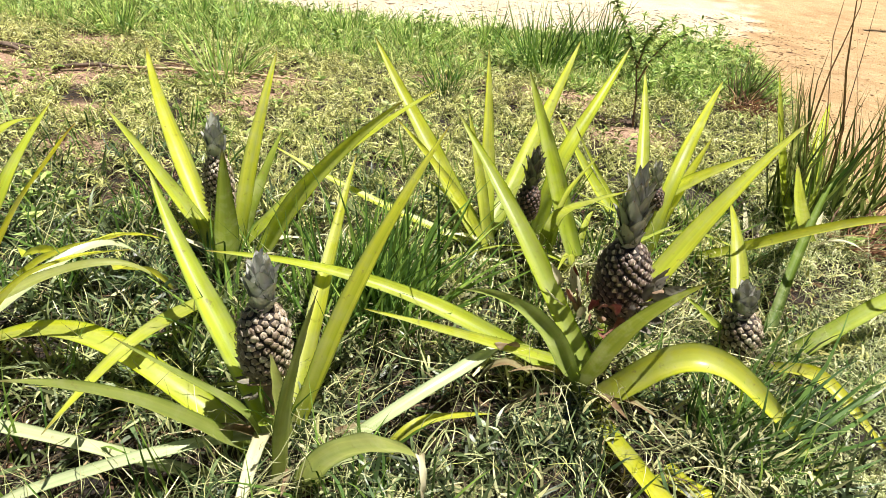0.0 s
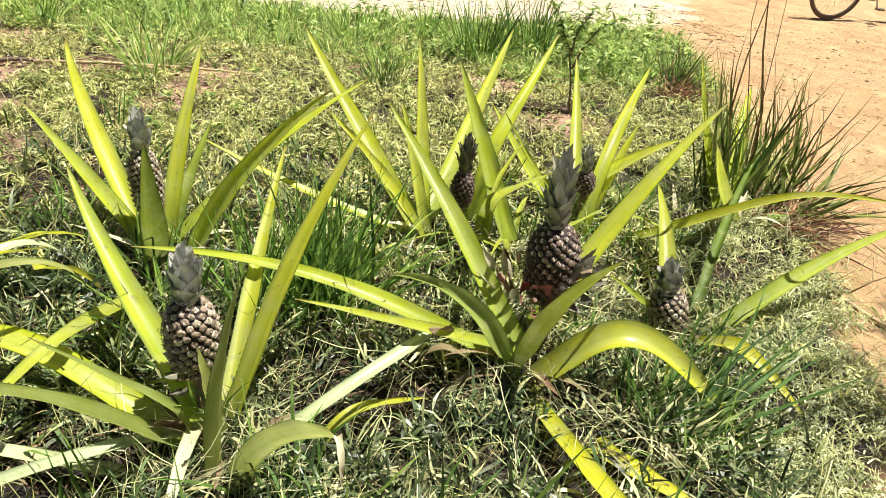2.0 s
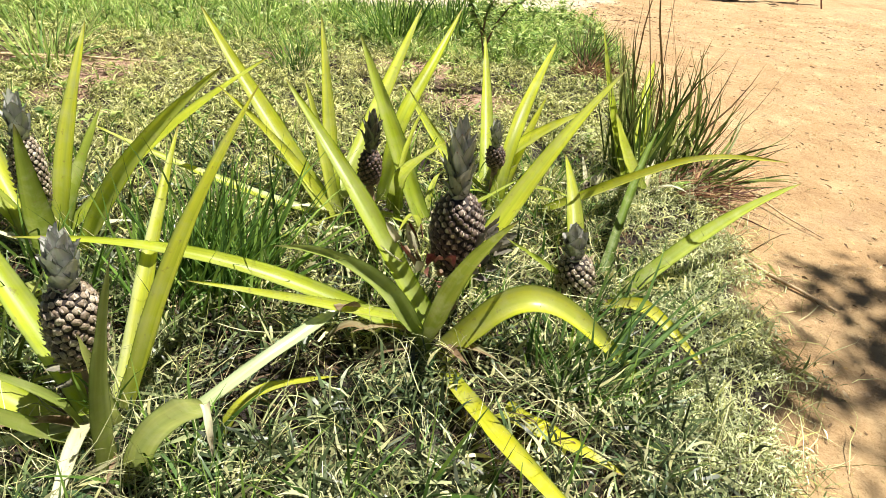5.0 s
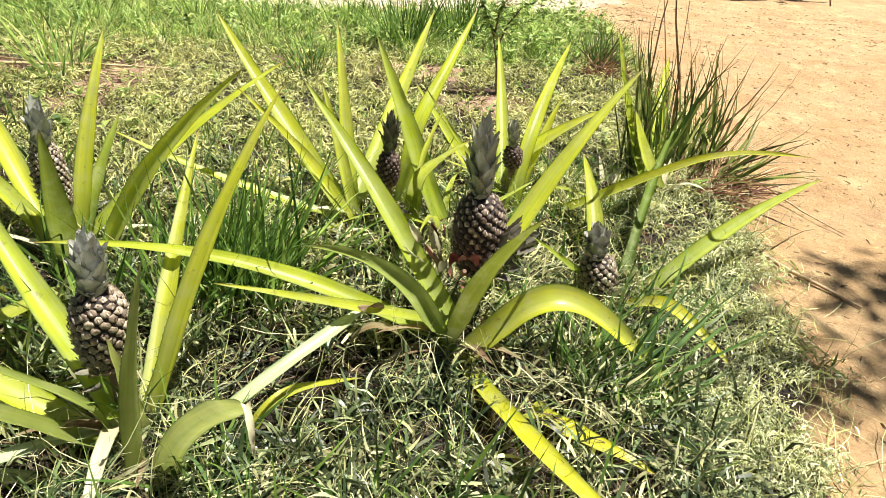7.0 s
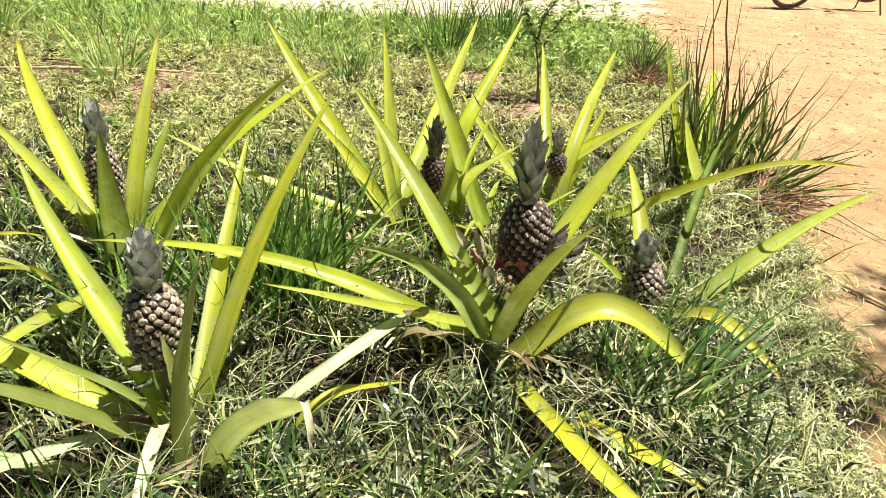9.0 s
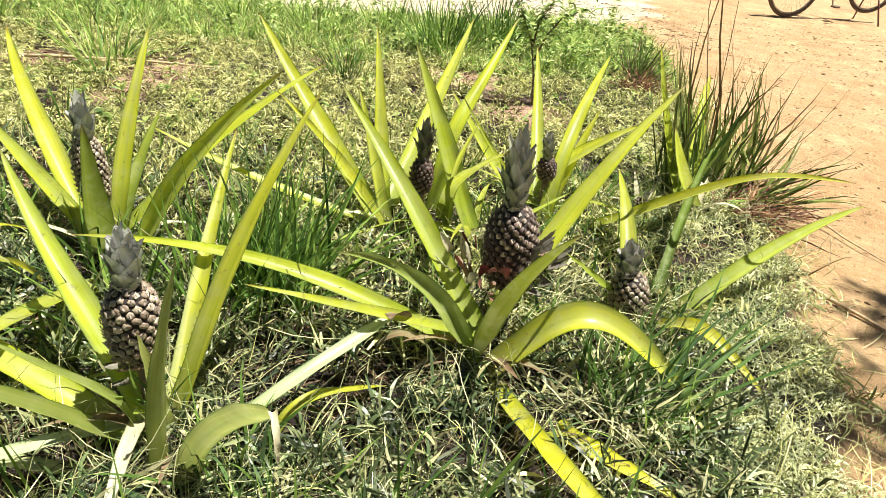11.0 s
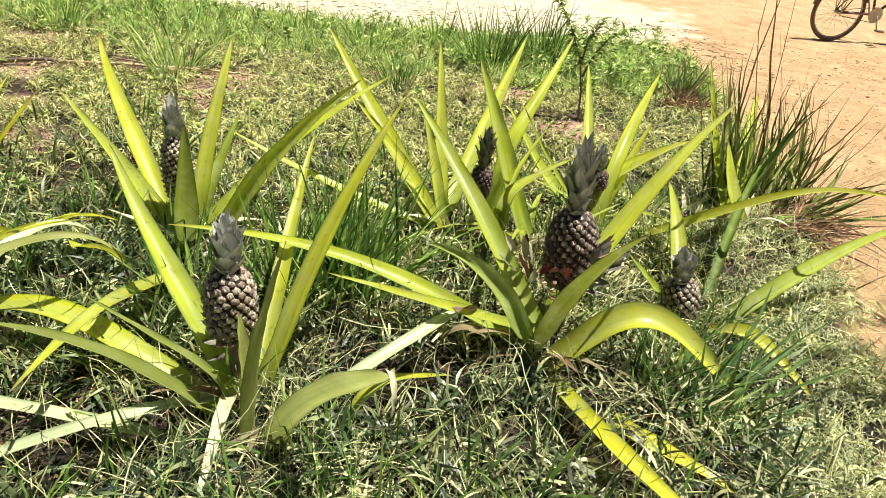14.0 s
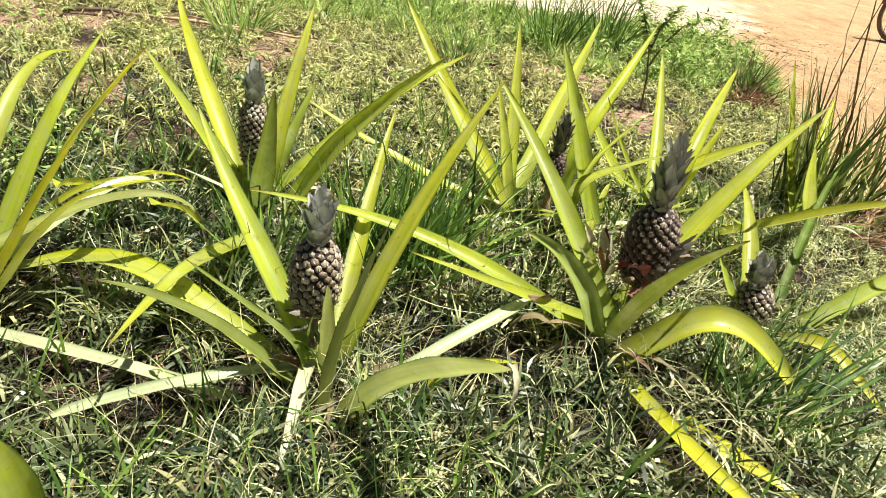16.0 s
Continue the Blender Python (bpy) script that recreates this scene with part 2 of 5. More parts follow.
EYE_BLACK = object_tones("dark_eye", [(0.0, (0.04, 0.025, 0.02)), (0.55, (0.085, 0.05, 0.042)), (1.0, (0.16, 0.10, 0.085))], 0.55)
BRACT_RED = object_tones("red_bract", [(0.0, (0.14, 0.07, 0.055)), (0.6, (0.26, 0.14, 0.11)), (1.0, (0.42, 0.30, 0.25))], 0.6)
CROWN = leaf_material("crown_leaf", (0.17, 0.155, 0.12), (0.43, 0.41, 0.385), (0.30, 0.13, 0.11), 0.12, 0.5, 0.25)
CROWN_PALE = leaf_material("crown_leaf_pale", (0.26, 0.25, 0.20), (0.64, 0.62, 0.61), (0.36, 0.16, 0.14), 0.12, 0.45, 0.25)
CROWN_DARK = leaf_material("crown_leaf_dark", (0.07, 0.06, 0.055), (0.11, 0.09, 0.085), (0.10, 0.045, 0.04), 0.08, 0.6, 0.35)
SLIP_GREY = leaf_material("slip_grey", (0.17, 0.14, 0.115), (0.19, 0.165, 0.145), (0.14, 0.07, 0.06), 0.1, 0.65, 0.3, scurf=0.1, shine=0.12)
SLIP = leaf_material("slip_leaf", (0.25, 0.10, 0.09), (0.22, 0.05, 0.055), (0.12, 0.03, 0.03), 0.12, 0.55, 0.4, scurf=0.05, shine=0.3)
STALK = plain("fruit_stalk", (0.24, 0.16, 0.10), 0.7, 0, 0.4, 50)
TWIG = plain("dry_twig", (0.46, 0.34, 0.20), 0.8, 0, 0.4, 60, 0.003)
BARK = plain("bark", (0.16, 0.11, 0.075), 0.85, 0, 0.4, 20, 0.01)
DEADWOOD = plain("dead_wood", (0.13, 0.09, 0.065), 0.9, 0, 0.5, 45, 0.008)
RUBBER = plain("tyre_rubber", (0.11, 0.08, 0.06), 0.8, 0, 0.3, 40)
STEEL = plain("worn_steel", (0.42, 0.38, 0.34), 0.4, 0.8, 0.3, 40)
PAINT = plain("faded_paint", (0.13, 0.06, 0.05), 0.45, 0.2, 0.4, 25)
LEATHER = plain("black_vinyl", (0.03, 0.028, 0.027), 0.55, 0, 0.3, 40)
STONE = object_tones("pebble", [(0.0, (0.20, 0.13, 0.08)), (0.6, (0.40, 0.27, 0.15)), (1.0, (0.52, 0.40, 0.26))], 0.9, 0.15)


def right_edge(y):
    """Where the grass ends towards the dirt path."""
    return np.interp(y, [-6, 0.6, 1.02, 1.25, 1.5, 1.75, 2.15, 2.4, 2.7, 3.1, 4.0, 5.2, 6.1], [0.5, 0.96, 1.05, 1.13, 1.22, 1.29, 1.33, 1.38, 1.45, 1.50, 1.52, 1.62, 1.62])


def far_edge(x):
    """Where the grass ends towards the sandy road behind."""
    return np.interp(x, [-9, -3.4, -2.3, -1.0, 0.0, 0.8, 1.3, 1.62], [5.7, 5.6, 5.55, 5.55, 5.75, 6.15, 6.2, 5.9])


# places where the soil shows through the grass: x, y, size
BARE = [(-3.2, 3.15, 0.26), (-2.55, 3.02, 0.18), (-3.3, 4.25, 0.26), (-1.84, 3.86, 0.30), (-2.40, 3.76, 0.28), (-2.85, 3.58, 0.22), (-3.55, 3.66, 0.28), (-1.75, 3.55, 0.2), (-1.82, 3.30, 0.14), (0.06, 4.28, 0.28), (0.36, 3.72, 0.28), (-2.25, 2.55, 0.22), (-3.0, 3.45, 0.18), (-2.37, 3.78, 0.22), (-0.77, 4.35, 0.22), (-1.75, 2.25, 0.14)]


# dark gaps in the sward: soil coloured for shade shows, with dead leaves on it
HOLES = [(-1.44, 1.06, 0.10), (-1.30, 0.90, 0.10), (-1.15, 0.80, 0.10), (-0.97, 0.84, 0.17), (-0.84, 0.90, 0.12), (-0.51, 0.86, 0.10), (-0.44, 1.46, 0.15), (-0.35, 1.37, 0.16), (-0.61, 1.51, 0.13), (-0.10, 1.31, 0.16), (0.03, 1.42, 0.17),
         (-1.12, 1.40, 0.14), (0.10, 1.11, 0.11), (-1.06, 1.04, 0.11), (0.48, 1.62, 0.14), (0.34, 1.28, 0.12), (-0.15, 1.85, 0.15), (-0.62, 0.98, 0.14), (0.63, 2.06, 0.14), (0.90, 2.20, 0.14), (0.98, 2.22, 0.15), (1.12, 2.32, 0.14), (1.20, 2.45, 0.13), (1.26, 4.44, 0.26), (0.85, 2.05, 0.13), (1.05, 2.05, 0.10)]


# where long leaves lie on the sward and press it down
LAID = [(-0.79, 1.08), (-0.90, 1.10), (-1.41, 1.19), (-1.51, 1.20), (-1.62, 1.20), (-0.79, 0.93), (-0.90, 0.92), (-1.01, 0.91), (-1.12, 0.91), (-1.23, 0.91), (-1.35, 0.91), (-1.46, 0.91), (-1.57, 0.92), (-0.69, 1.01), (-0.78, 0.95), (-0.88, 0.89), (-0.97, 0.83), (-1.07, 0.78), (-1.16, 0.73), (-0.44, 1.09), (-0.36, 1.16), (-0.27, 1.24), (-0.34, 1.07), (-0.27, 1.14), (-0.19, 1.22), (-0.12, 1.29), (0.24, 1.43), (0.66, 1.41), (0.76, 1.37), (0.23, 1.26), (0.27, 1.16), (0.31, 1.07), (0.35, 0.97), (0.39, 1.17), (0.47, 1.11), (0.56, 1.05), (0.76, 1.70), (0.82, 1.62), (0.89, 1.54), (0.96, 1.46)]


def ground_height(x, y):
    """Level field that drops a little towards the far road."""
    k = np.clip((y - 5.0) / 4.2, 0, 1)
    return -0.24 * k * k * (3 - 2 * k)


def relief(x, y):
    """The ground's height with its small humps, at one place."""
    z = float(ground_height(x, y)) + noise.noise((x * 1.3, y * 1.3, 0.0)) * 0.018 + noise.noise((x * 5, y * 5, 3.0)) * 0.008
    return z - 0.03 * min(1.0, max(0.0, (x - float(right_edge(y))) / 0.12))


def ground_material():
    m, nt, s, out = nodes_of("ground")
    geo = nt.nodes.new("ShaderNodeNewGeometry")
    pos = geo.outputs["Position"]
    attr = nt.nodes.new("ShaderNodeAttribute")
    attr.attribute_name = "cover"
    sep = nt.nodes.new("ShaderNodeSeparateColor")
    nt.links.new(attr.outputs["Color"], sep.inputs[0])
    fine = noise_tex(nt, pos, 45.0, 6.0, 0.7)
    broad = noise_tex(nt, pos, 2.2, 5.0, 0.6)
    orange = ramp(nt, broad, [(0.30, (0.30, 0.18, 0.083)), (0.43, (0.40, 0.255, 0.12)), (0.56, (0.46, 0.312, 0.158)), (0.66, (0.385, 0.25, 0.13)), (0.8, (0.46, 0.335, 0.20))])
    orange = mix_col(nt, ramp(nt, fine, [(0.38, (0.5,) * 3), (0.52, (0, 0, 0))]), orange, (0.32, 0.19, 0.085))
    # blotches that colour in the shaded and lit sides of low relief marks
    relief_tone = noise_tex(nt, pos, 3.2, 5.0, 0.6)
    orange = mix_col(nt, ramp(nt, relief_tone, [(0.34, (0.55,) * 3), (0.45, (0, 0, 0))]), orange, (0.34, 0.21, 0.105))
    orange = mix_col(nt, ramp(nt, relief_tone, [(0.56, (0, 0, 0)), (0.66, (0.45,) * 3)]), orange, (0.62, 0.45, 0.245))
    crumbs = noise_tex(nt, pos, 12.0, 8.0, 0.8)
    orange = mix_col(nt, ramp(nt, crumbs, [(0.58, (0, 0, 0)), (0.66, (0.6,) * 3)]), orange, (0.66, 0.49, 0.29))
    orange = mix_col(nt, ramp(nt, crumbs, [(0.30, (0.8,) * 3), (0.40, (0, 0, 0))]), orange, (0.24, 0.135, 0.07))
    sand = ramp(nt, broad, [(0.3, (0.43, 0.35, 0.235)), (0.6, (0.58, 0.50, 0.375))])
    sand = mix_col(nt, ramp(nt, fine, [(0.32, (0.5,) * 3), (0.45, (0, 0, 0))]), sand, (0.30, 0.2, 0.11))
    bare = mix_col(nt, sep.outputs[1], orange, sand)
    # soil darkened past its own tone, standing in for shade between the blades
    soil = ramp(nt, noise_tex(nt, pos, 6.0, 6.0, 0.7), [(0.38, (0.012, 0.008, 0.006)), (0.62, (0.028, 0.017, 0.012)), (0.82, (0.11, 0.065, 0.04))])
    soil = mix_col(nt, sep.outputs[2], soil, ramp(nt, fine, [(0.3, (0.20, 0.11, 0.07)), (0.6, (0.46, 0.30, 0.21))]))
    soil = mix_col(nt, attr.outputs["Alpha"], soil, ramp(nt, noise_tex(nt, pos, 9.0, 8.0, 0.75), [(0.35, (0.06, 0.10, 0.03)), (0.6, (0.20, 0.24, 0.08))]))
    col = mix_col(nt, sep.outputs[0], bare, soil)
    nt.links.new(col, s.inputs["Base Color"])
    s.inputs["Roughness"].default_value = 0.95
    h = mix_col(nt, 0.28, noise_tex(nt, pos, 6.0, 7.0, 0.68), fine)
    bump(nt, s, h, 0.9, 0.085)
    return m


# ---- ground ----
def ground():
    near_x = np.arange(-5.0, 7.01, 0.06)
    near_y = np.arange(-1.0, 12.01, 0.06)
    out = np.array([9, 14, 24, 45, 90, 180, 400.0])
    xs = np.concatenate([-out[::-1], near_x, out])
    ys = np.concatenate([-out[::-1] + 4, near_y, out + 6])
    gx, gy = np.meshgrid(xs, ys)
    z = ground_height(gx, gy)
    flat = [noise.noise((float(a) * 1.3, float(b) * 1.3, 0.0)) * 0.018 + noise.noise((float(a) * 5, float(b) * 5, 3.0)) * 0.008 for a, b in zip(gx.ravel(), gy.ravel())]
    z = z + np.array(flat).reshape(z.shape)
    z -= 0.03 * np.clip((gx - right_edge(gy)) / 0.12, 0, 1)
    ny, nx = gx.shape
    me = bpy.data.meshes.new("ground")
    idx = np.arange(nx * ny).reshape(ny, nx)
    faces = np.stack([idx[:-1, :-1], idx[:-1, 1:], idx[1:, 1:], idx[1:, :-1]], -1).reshape(-1, 4)
    me.from_pydata(np.stack([gx.ravel(), gy.ravel(), z.ravel()], 1).tolist(), [], faces.tolist())
    me.polygons.foreach_set("use_smooth", np.ones(len(faces), bool))
    wob = np.array([noise.noise((float(a) * 3, float(b) * 3, 7.0)) for a, b in zip(gx.ravel(), gy.ravel())]).reshape(gx.shape)
    field = np.clip((right_edge(gy) - gx + 0.12 * wob) / 0.14 + 0.5, 0, 1) * np.clip((far_edge(gx) - gy + 0.2 * wob) / 0.3 + 0.5, 0, 1)
    bare = np.zeros_like(gx)
    for px, py, pr in BARE:
        bare = np.maximum(bare, np.clip(1.6 - np.hypot(gx - px, (gy - py) * 1.4) / pr + 0.8 * wob, 0, 1))
    pale = np.clip((gy - 5.3 - np.clip((gx - 0.8) / 0.4, 0, 1) - 1.7 * np.clip(gx - 1.2, 0, 9) + 0.7 * wob) / 0.6, 0, 1)
    far = 0.05 * np.clip((gy - 3.6 + 0.5 * wob) / 2.5, 0, 1)
    pale *= np.clip((2.6 - gx + 0.5 * wob) / 0.35, 0, 1) * np.clip((10.9 + 2.5 * np.clip(1.5 - gx, 0, 4) - gy + 0.9 * wob) / 0.8, 0, 1)
    meadow = np.clip((np.hypot(gx + 0.5, gy - 2.8) - 5.5) / 2.5, 0, 1)
    outer = np.maximum((-0.95 * gy - 0.85 - gx) / 0.5, (0.15 - gy) / 0.5) + 0.8 * wob
    meadow = np.maximum(meadow, 0.75 * np.clip(outer, 0, 1))
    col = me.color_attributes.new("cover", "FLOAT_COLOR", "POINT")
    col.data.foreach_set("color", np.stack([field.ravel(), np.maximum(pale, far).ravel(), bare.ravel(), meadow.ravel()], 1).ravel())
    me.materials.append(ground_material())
    return tagged(new("ground", me), "grassy soil beside an orange dirt path and pale sandy road", "ground", kind="structure")


ground()


# ---- shared builders ----
def part(name, bm, material, parent, label=""):
    me = bpy.data.meshes.new(name)
    bm.to_mesh(me)
    bm.free()
    for one in material if isinstance(material, (list, tuple)) else [material]:
        me.materials.append(one)
    ob = new(name, me)
    ob.parent = parent
    return tagged(ob, label)


def tube(bm, a, b, ra, rb=None, n=8):
    a, b = Vector(a), Vector(b)
    rb = ra if rb is None else rb
    q = (b - a).to_track_quat("Z", "Y")
    rings = []
    for p, r in ((a, ra), (b, rb)):
        rings.append([bm.verts.new(p + q @ Vector((r * math.cos(6.2832 * k / n), r * math.sin(6.2832 * k / n), 0))) for k in range(n)])
    for k in range(n):
        bm.faces.new((rings[0][k], rings[0][(k + 1) % n], rings[1][(k + 1) % n], rings[1][k])).smooth = True
    bm.faces.new(rings[0][::-1])
    bm.faces.new(rings[1])


def path_tube(bm, pts, r0, r1, n=6):
    pts = [Vector(p) for p in pts]
    rings = []
    for i, p in enumerate(pts):
        d = (pts[min(i + 1, len(pts) - 1)] - pts[max(i - 1, 0)]).normalized()
        q = d.to_track_quat("Z", "Y")
        r = r0 + (r1 - r0) * i / (len(pts) - 1)
        rings.append([bm.verts.new(p + q @ Vector((r * math.cos(6.2832 * k / n), r * math.sin(6.2832 * k / n), 0))) for k in range(n)])
    for a, b in zip(rings, rings[1:]):
        for k in range(n):
            bm.faces.new((a[k], a[(k + 1) % n], b[(k + 1) % n], b[k])).smooth = True
    bm.faces.new(rings[0][::-1])
    bm.faces.new(rings[-1])


def ring(bm, major, minor, n=36, m=8):
    rows = []
    for i in range(n):
        a = 6.2832 * i / n
        rows.append([bm.verts.new(((major + minor * math.cos(6.2832 * j / m)) * math.cos(a), (major + minor * math.cos(6.2832 * j / m)) * math.sin(a), minor * math.sin(6.2832 * j / m))) for j in range(m)])
    for i in range(n):
        for j in range(m):
            bm.faces.new((rows[i][j], rows[(i + 1) % n][j], rows[(i + 1) % n][(j + 1) % m], rows[i][(j + 1) % m])).smooth = True


def blades(name, pts, length, width, elev, droop, material, az=None, rng=None, waist=0.5, floor=0.006, seg=2, curl=0.0, wave=0.0):
    """Many blades of grass in one mesh: a bent strip with a pointed tip each. pts: places (n, 3); the others: (low, high)."""
    n = len(pts)
    pick = lambda lo_hi: rng.uniform(lo_hi[0], lo_hi[1], n) if isinstance(lo_hi, tuple) else np.asarray(lo_hi)
    L, w, e, dr = pick(length), pick(width), np.radians(pick(elev)), pick(droop)
    a = rng.uniform(0, 2 * np.pi, n) if az is None else az
    d = np.stack([np.cos(e) * np.cos(a), np.cos(e) * np.sin(a), np.sin(e)], 1)
    across = np.stack([-np.sin(a), np.cos(a), 0 * a], 1)
    nor = np.cross(d, across)
    tw = rng.uniform(-1.0, 1.0, n)[:, None]
    side = across * np.cos(tw) + nor * np.sin(tw)
    down = np.array([0, 0, -1.0])
    bow, phase = curl * rng.normal(0, 1, n), rng.uniform(0, 6.28, n)

    def at(s):
        off = bow * s * s + wave * s * np.sin(phase + 7.0 * s)
        return pts + d * (L * s)[:, None] + down * (dr * L * s * s)[:, None] + across * (L * off)[:, None]

    steps = [0.0, waist, 1.0] if seg == 2 else [k / seg for k in range(seg + 1)]
    rows = []
    for s in steps:
        p = at(s)
        if s:
            p[:, 2] = np.maximum(p[:, 2], ground_height(p[:, 0], p[:, 1]) + floor)
        half = 0.32 if s == 0 else 0.5 * min(1.0, (1 - s) / (1 - waist))
        if s < 1:
            h = side * (half * w)[:, None]
            rows += [p - h, p + h]
        else:
            rows.append(p)
    v = np.stack(rows, 1).reshape(-1, 3)
    m = len(rows)
    base = m * np.arange(n)
    quads = len(steps) - 2
    cols = []
    for k in range(quads):
        cols += [base + 2 * k, base + 2 * k + 1, base + 2 * k + 3, base + 2 * k + 2]
    cols += [base + 2 * quads, base + 2 * quads + 1, base + 2 * quads + 2]
    loops = np.stack(cols, 1).ravel()
    per = 4 * quads + 3
    starts = np.stack([per * np.arange(n) + 4 * k for k in range(quads + 1)], 1).ravel()
    me = bpy.data.meshes.new(name)
    me.vertices.add(len(v))
    me.vertices.foreach_set("co", v.ravel())
    me.loops.add(len(loops))
    me.loops.foreach_set("vertex_index", loops.astype(np.int32))
    me.polygons.add(len(starts))
    me.polygons.foreach_set("loop_start", starts.astype(np.int32))
    me.update(calc_edges=True)
    me.validate()
    mark = me.attributes.new("along", "FLOAT", "POINT")
    ends = [s for s in steps for _ in (0, 1)][:m]
    mark.data.foreach_set("value", np.tile(np.array(ends, np.float32), n))
    me.materials.append(material)
    return new(name, me)


# ---- pineapple plants ----
PLANT_GROUP = "pineapple plants in the field"


def plant(x, y, label):
    ob = new("pineapple_plant")
    ob.location = (x, y, 0)
    return tagged(ob, label, "pineapple plant", PLANT_GROUP)


def leaf(owner, az, e0, e1, length, swing, bend, ease, dx, dy, dz, width, roll=0, mat=None, label="", rows=44, name="leaf", channel=0.55, full=0.40, ramp_in=0.22):
    """A channelled, spiny-edged blade. az, e0, e1: heading and rise at the root and the tip in degrees; bend, ease: where and how gently it bows."""
    sg = lambda s: 1 / (1 + math.exp(-(s - bend) / ease))
    a0 = radians(az)
    p = Vector((dx + 0.03 * math.cos(a0), dy + 0.03 * math.sin(a0), dz))
    bm = bmesh.new()
    uv = bm.loops.layers.uv.new("UVMap")
    wave = random.uniform(0, 6.28)
    grid = []
    for i in range(rows + 1):
        s = i / rows
        k = (sg(s) - sg(0)) / (sg(1) - sg(0))
        e, a = radians(e0 + (e1 - e0) * k), a0 + radians(swing) * s * s
        d = Vector((math.cos(e) * math.cos(a), math.cos(e) * math.sin(a), math.sin(e)))
        if i:
            p = p + d * (length / rows)
        side = Vector((math.sin(a), -math.cos(a), 0))
        up = side.cross(d)
        twist = 0.10 * math.sin(2.2 * s + wave) + radians(roll) * min(1.0, s / ramp_in)
        side, up = side * math.cos(twist) + up * math.sin(twist), up * math.cos(twist) - side * math.sin(twist)
        hw = width / 2 * (1.0 + 0.25 * max(0, 0.15 - s) / 0.15) * min(1.0, ((1 - s) / (1 - full)) ** 0.74 + 0.02)
        row = []
        for u in (-1, -0.6, 0, 0.6, 1):
            q = p + side * (u * hw) + up * (channel * hw * abs(u) ** 1.4 + 0.0015 * math.sin(23 * s + 5 * u + wave))
            row.append(bm.verts.new(q))
        grid.append(row)

    for i in range(rows):
        for j in range(4):
            f = bm.faces.new((grid[i][j], grid[i][j + 1], grid[i + 1][j + 1], grid[i + 1][j]))
            f.smooth = True
            for lp, (di, dj) in zip(f.loops, ((0, 0), (0, 1), (1, 1), (1, 0))):
                lp[uv].uv = ((j + dj) / 4, (i + di) / rows)
    for i in range(2, rows - 2):
        for j in (0, 4) if rows > 40 else ():
            a, c = grid[i][j].co, grid[i + 1][j].co
            out = (grid[i][j].co - grid[i][2].co).normalized()
            f = bm.faces.new([bm.verts.new(q) for q in (a.lerp(c, 0.2), a.lerp(c, 0.45), a.lerp(c, 0.55) + out * random.uniform(0.001, 0.0034))])
            for lp in f.loops:
                lp[uv].uv = (j / 4, i / rows)
    return part(name, bm, mat or LEAF_TOP, owner, label)


def eye_mesh(skin, point, seed=0):
    """One fruitlet of unit width, facing +z, its bract pointing to +y; each seed gives another uneven shape."""
    bm = bmesh.new()
    rings = []
    for r, z in ((0.55, -0.30), (0.50, 0.03), (0.36, 0.14), (0.16, 0.12)):
        rings.append([bm.verts.new((r * math.cos(math.pi * (k / 3 + 1 / 6)), 0.92 * r * math.sin(math.pi * (k / 3 + 1 / 6)), z)) for k in range(6)])
    for a, b in zip(rings, rings[1:]):
        for k in range(6):
            bm.faces.new((a[k], a[(k + 1) % 6], b[(k + 1) % 6], b[k])).smooth = True
    bm.faces.new(rings[-1])
    v = [bm.verts.new(c) for c in ((-0.26, -0.30, 0.18), (0.26, -0.30, 0.18), (0.19, 0.02, 0.36), (0, 0.42, 0.66), (-0.19, 0.02, 0.36), (0, -0.16, 0.44))]
    for tri in ((0, 1, 5), (1, 2, 5), (2, 3, 5), (3, 4, 5), (4, 0, 5)):
        bm.faces.new([v[k] for k in tri]).material_index = 1
    for q in bm.verts:
        q.co += Vector((noise.noise(q.co * 2.3 + Vector((seed * 7.1, 0, 0))), noise.noise(q.co * 2.3 + Vector((0, seed * 5.3, 4))), 0.9 * noise.noise(q.co * 2.7 + Vector((3, 0, seed * 6.7))))) * 0.24
    me = bpy.data.meshes.new("eye")
    bm.to_mesh(me)
    bm.free()
    me.materials.append(skin)
    me.materials.append(point)
    return me


EYE_MESH = [eye_mesh(EYE, BRACT, k) for k in range(5)]
EYE_MESH_RIPE = [eye_mesh(EYE_RIPE, BRACT_RIPE, k) for k in range(5)]
EYE_MESH_BLACK = [eye_mesh(EYE_BLACK, BRACT_RED, k) for k in range(3)]
EYE_MESH_RED = [eye_mesh(EYE, BRACT_RED, k) for k in range(3)]


def crown(owner, z0, length, radius, count, mat):
    """A fruit's crown: small scales at its foot, then broad pointed leaves that overlap and stand upright."""
    for k in range(count):
        f = k / max(1, count - 1)
        turn = 137.5 * k + random.uniform(-10, 10)
        z = z0 + length * 0.62 * f ** 0.9
        long = length * (0.22 + 0.26 * min(1.0, f / 0.45)) * random.uniform(0.88, 1.1)
        rise = 69 + 15 * f
        inset = radius * (0.50 + 0.16 * math.sin(3.1 * f) - 0.42 * f * f)
        leaf(owner, turn, rise, rise - 12 + 15 * f + random.uniform(-8, 6), long, random.uniform(-10, 10), 0.6, 0.2, inset * math.cos(radians(turn)) - 0.03 * math.cos(radians(turn)), inset * math.sin(radians(turn)) - 0.03 * math.sin(radians(turn)), z,
             radius * (1.0 + 0.30 * math.sin(3.1 * f)), random.uniform(-8, 8), mat, rows=10, name="crown_leaf", channel=0.45, full=0.42)


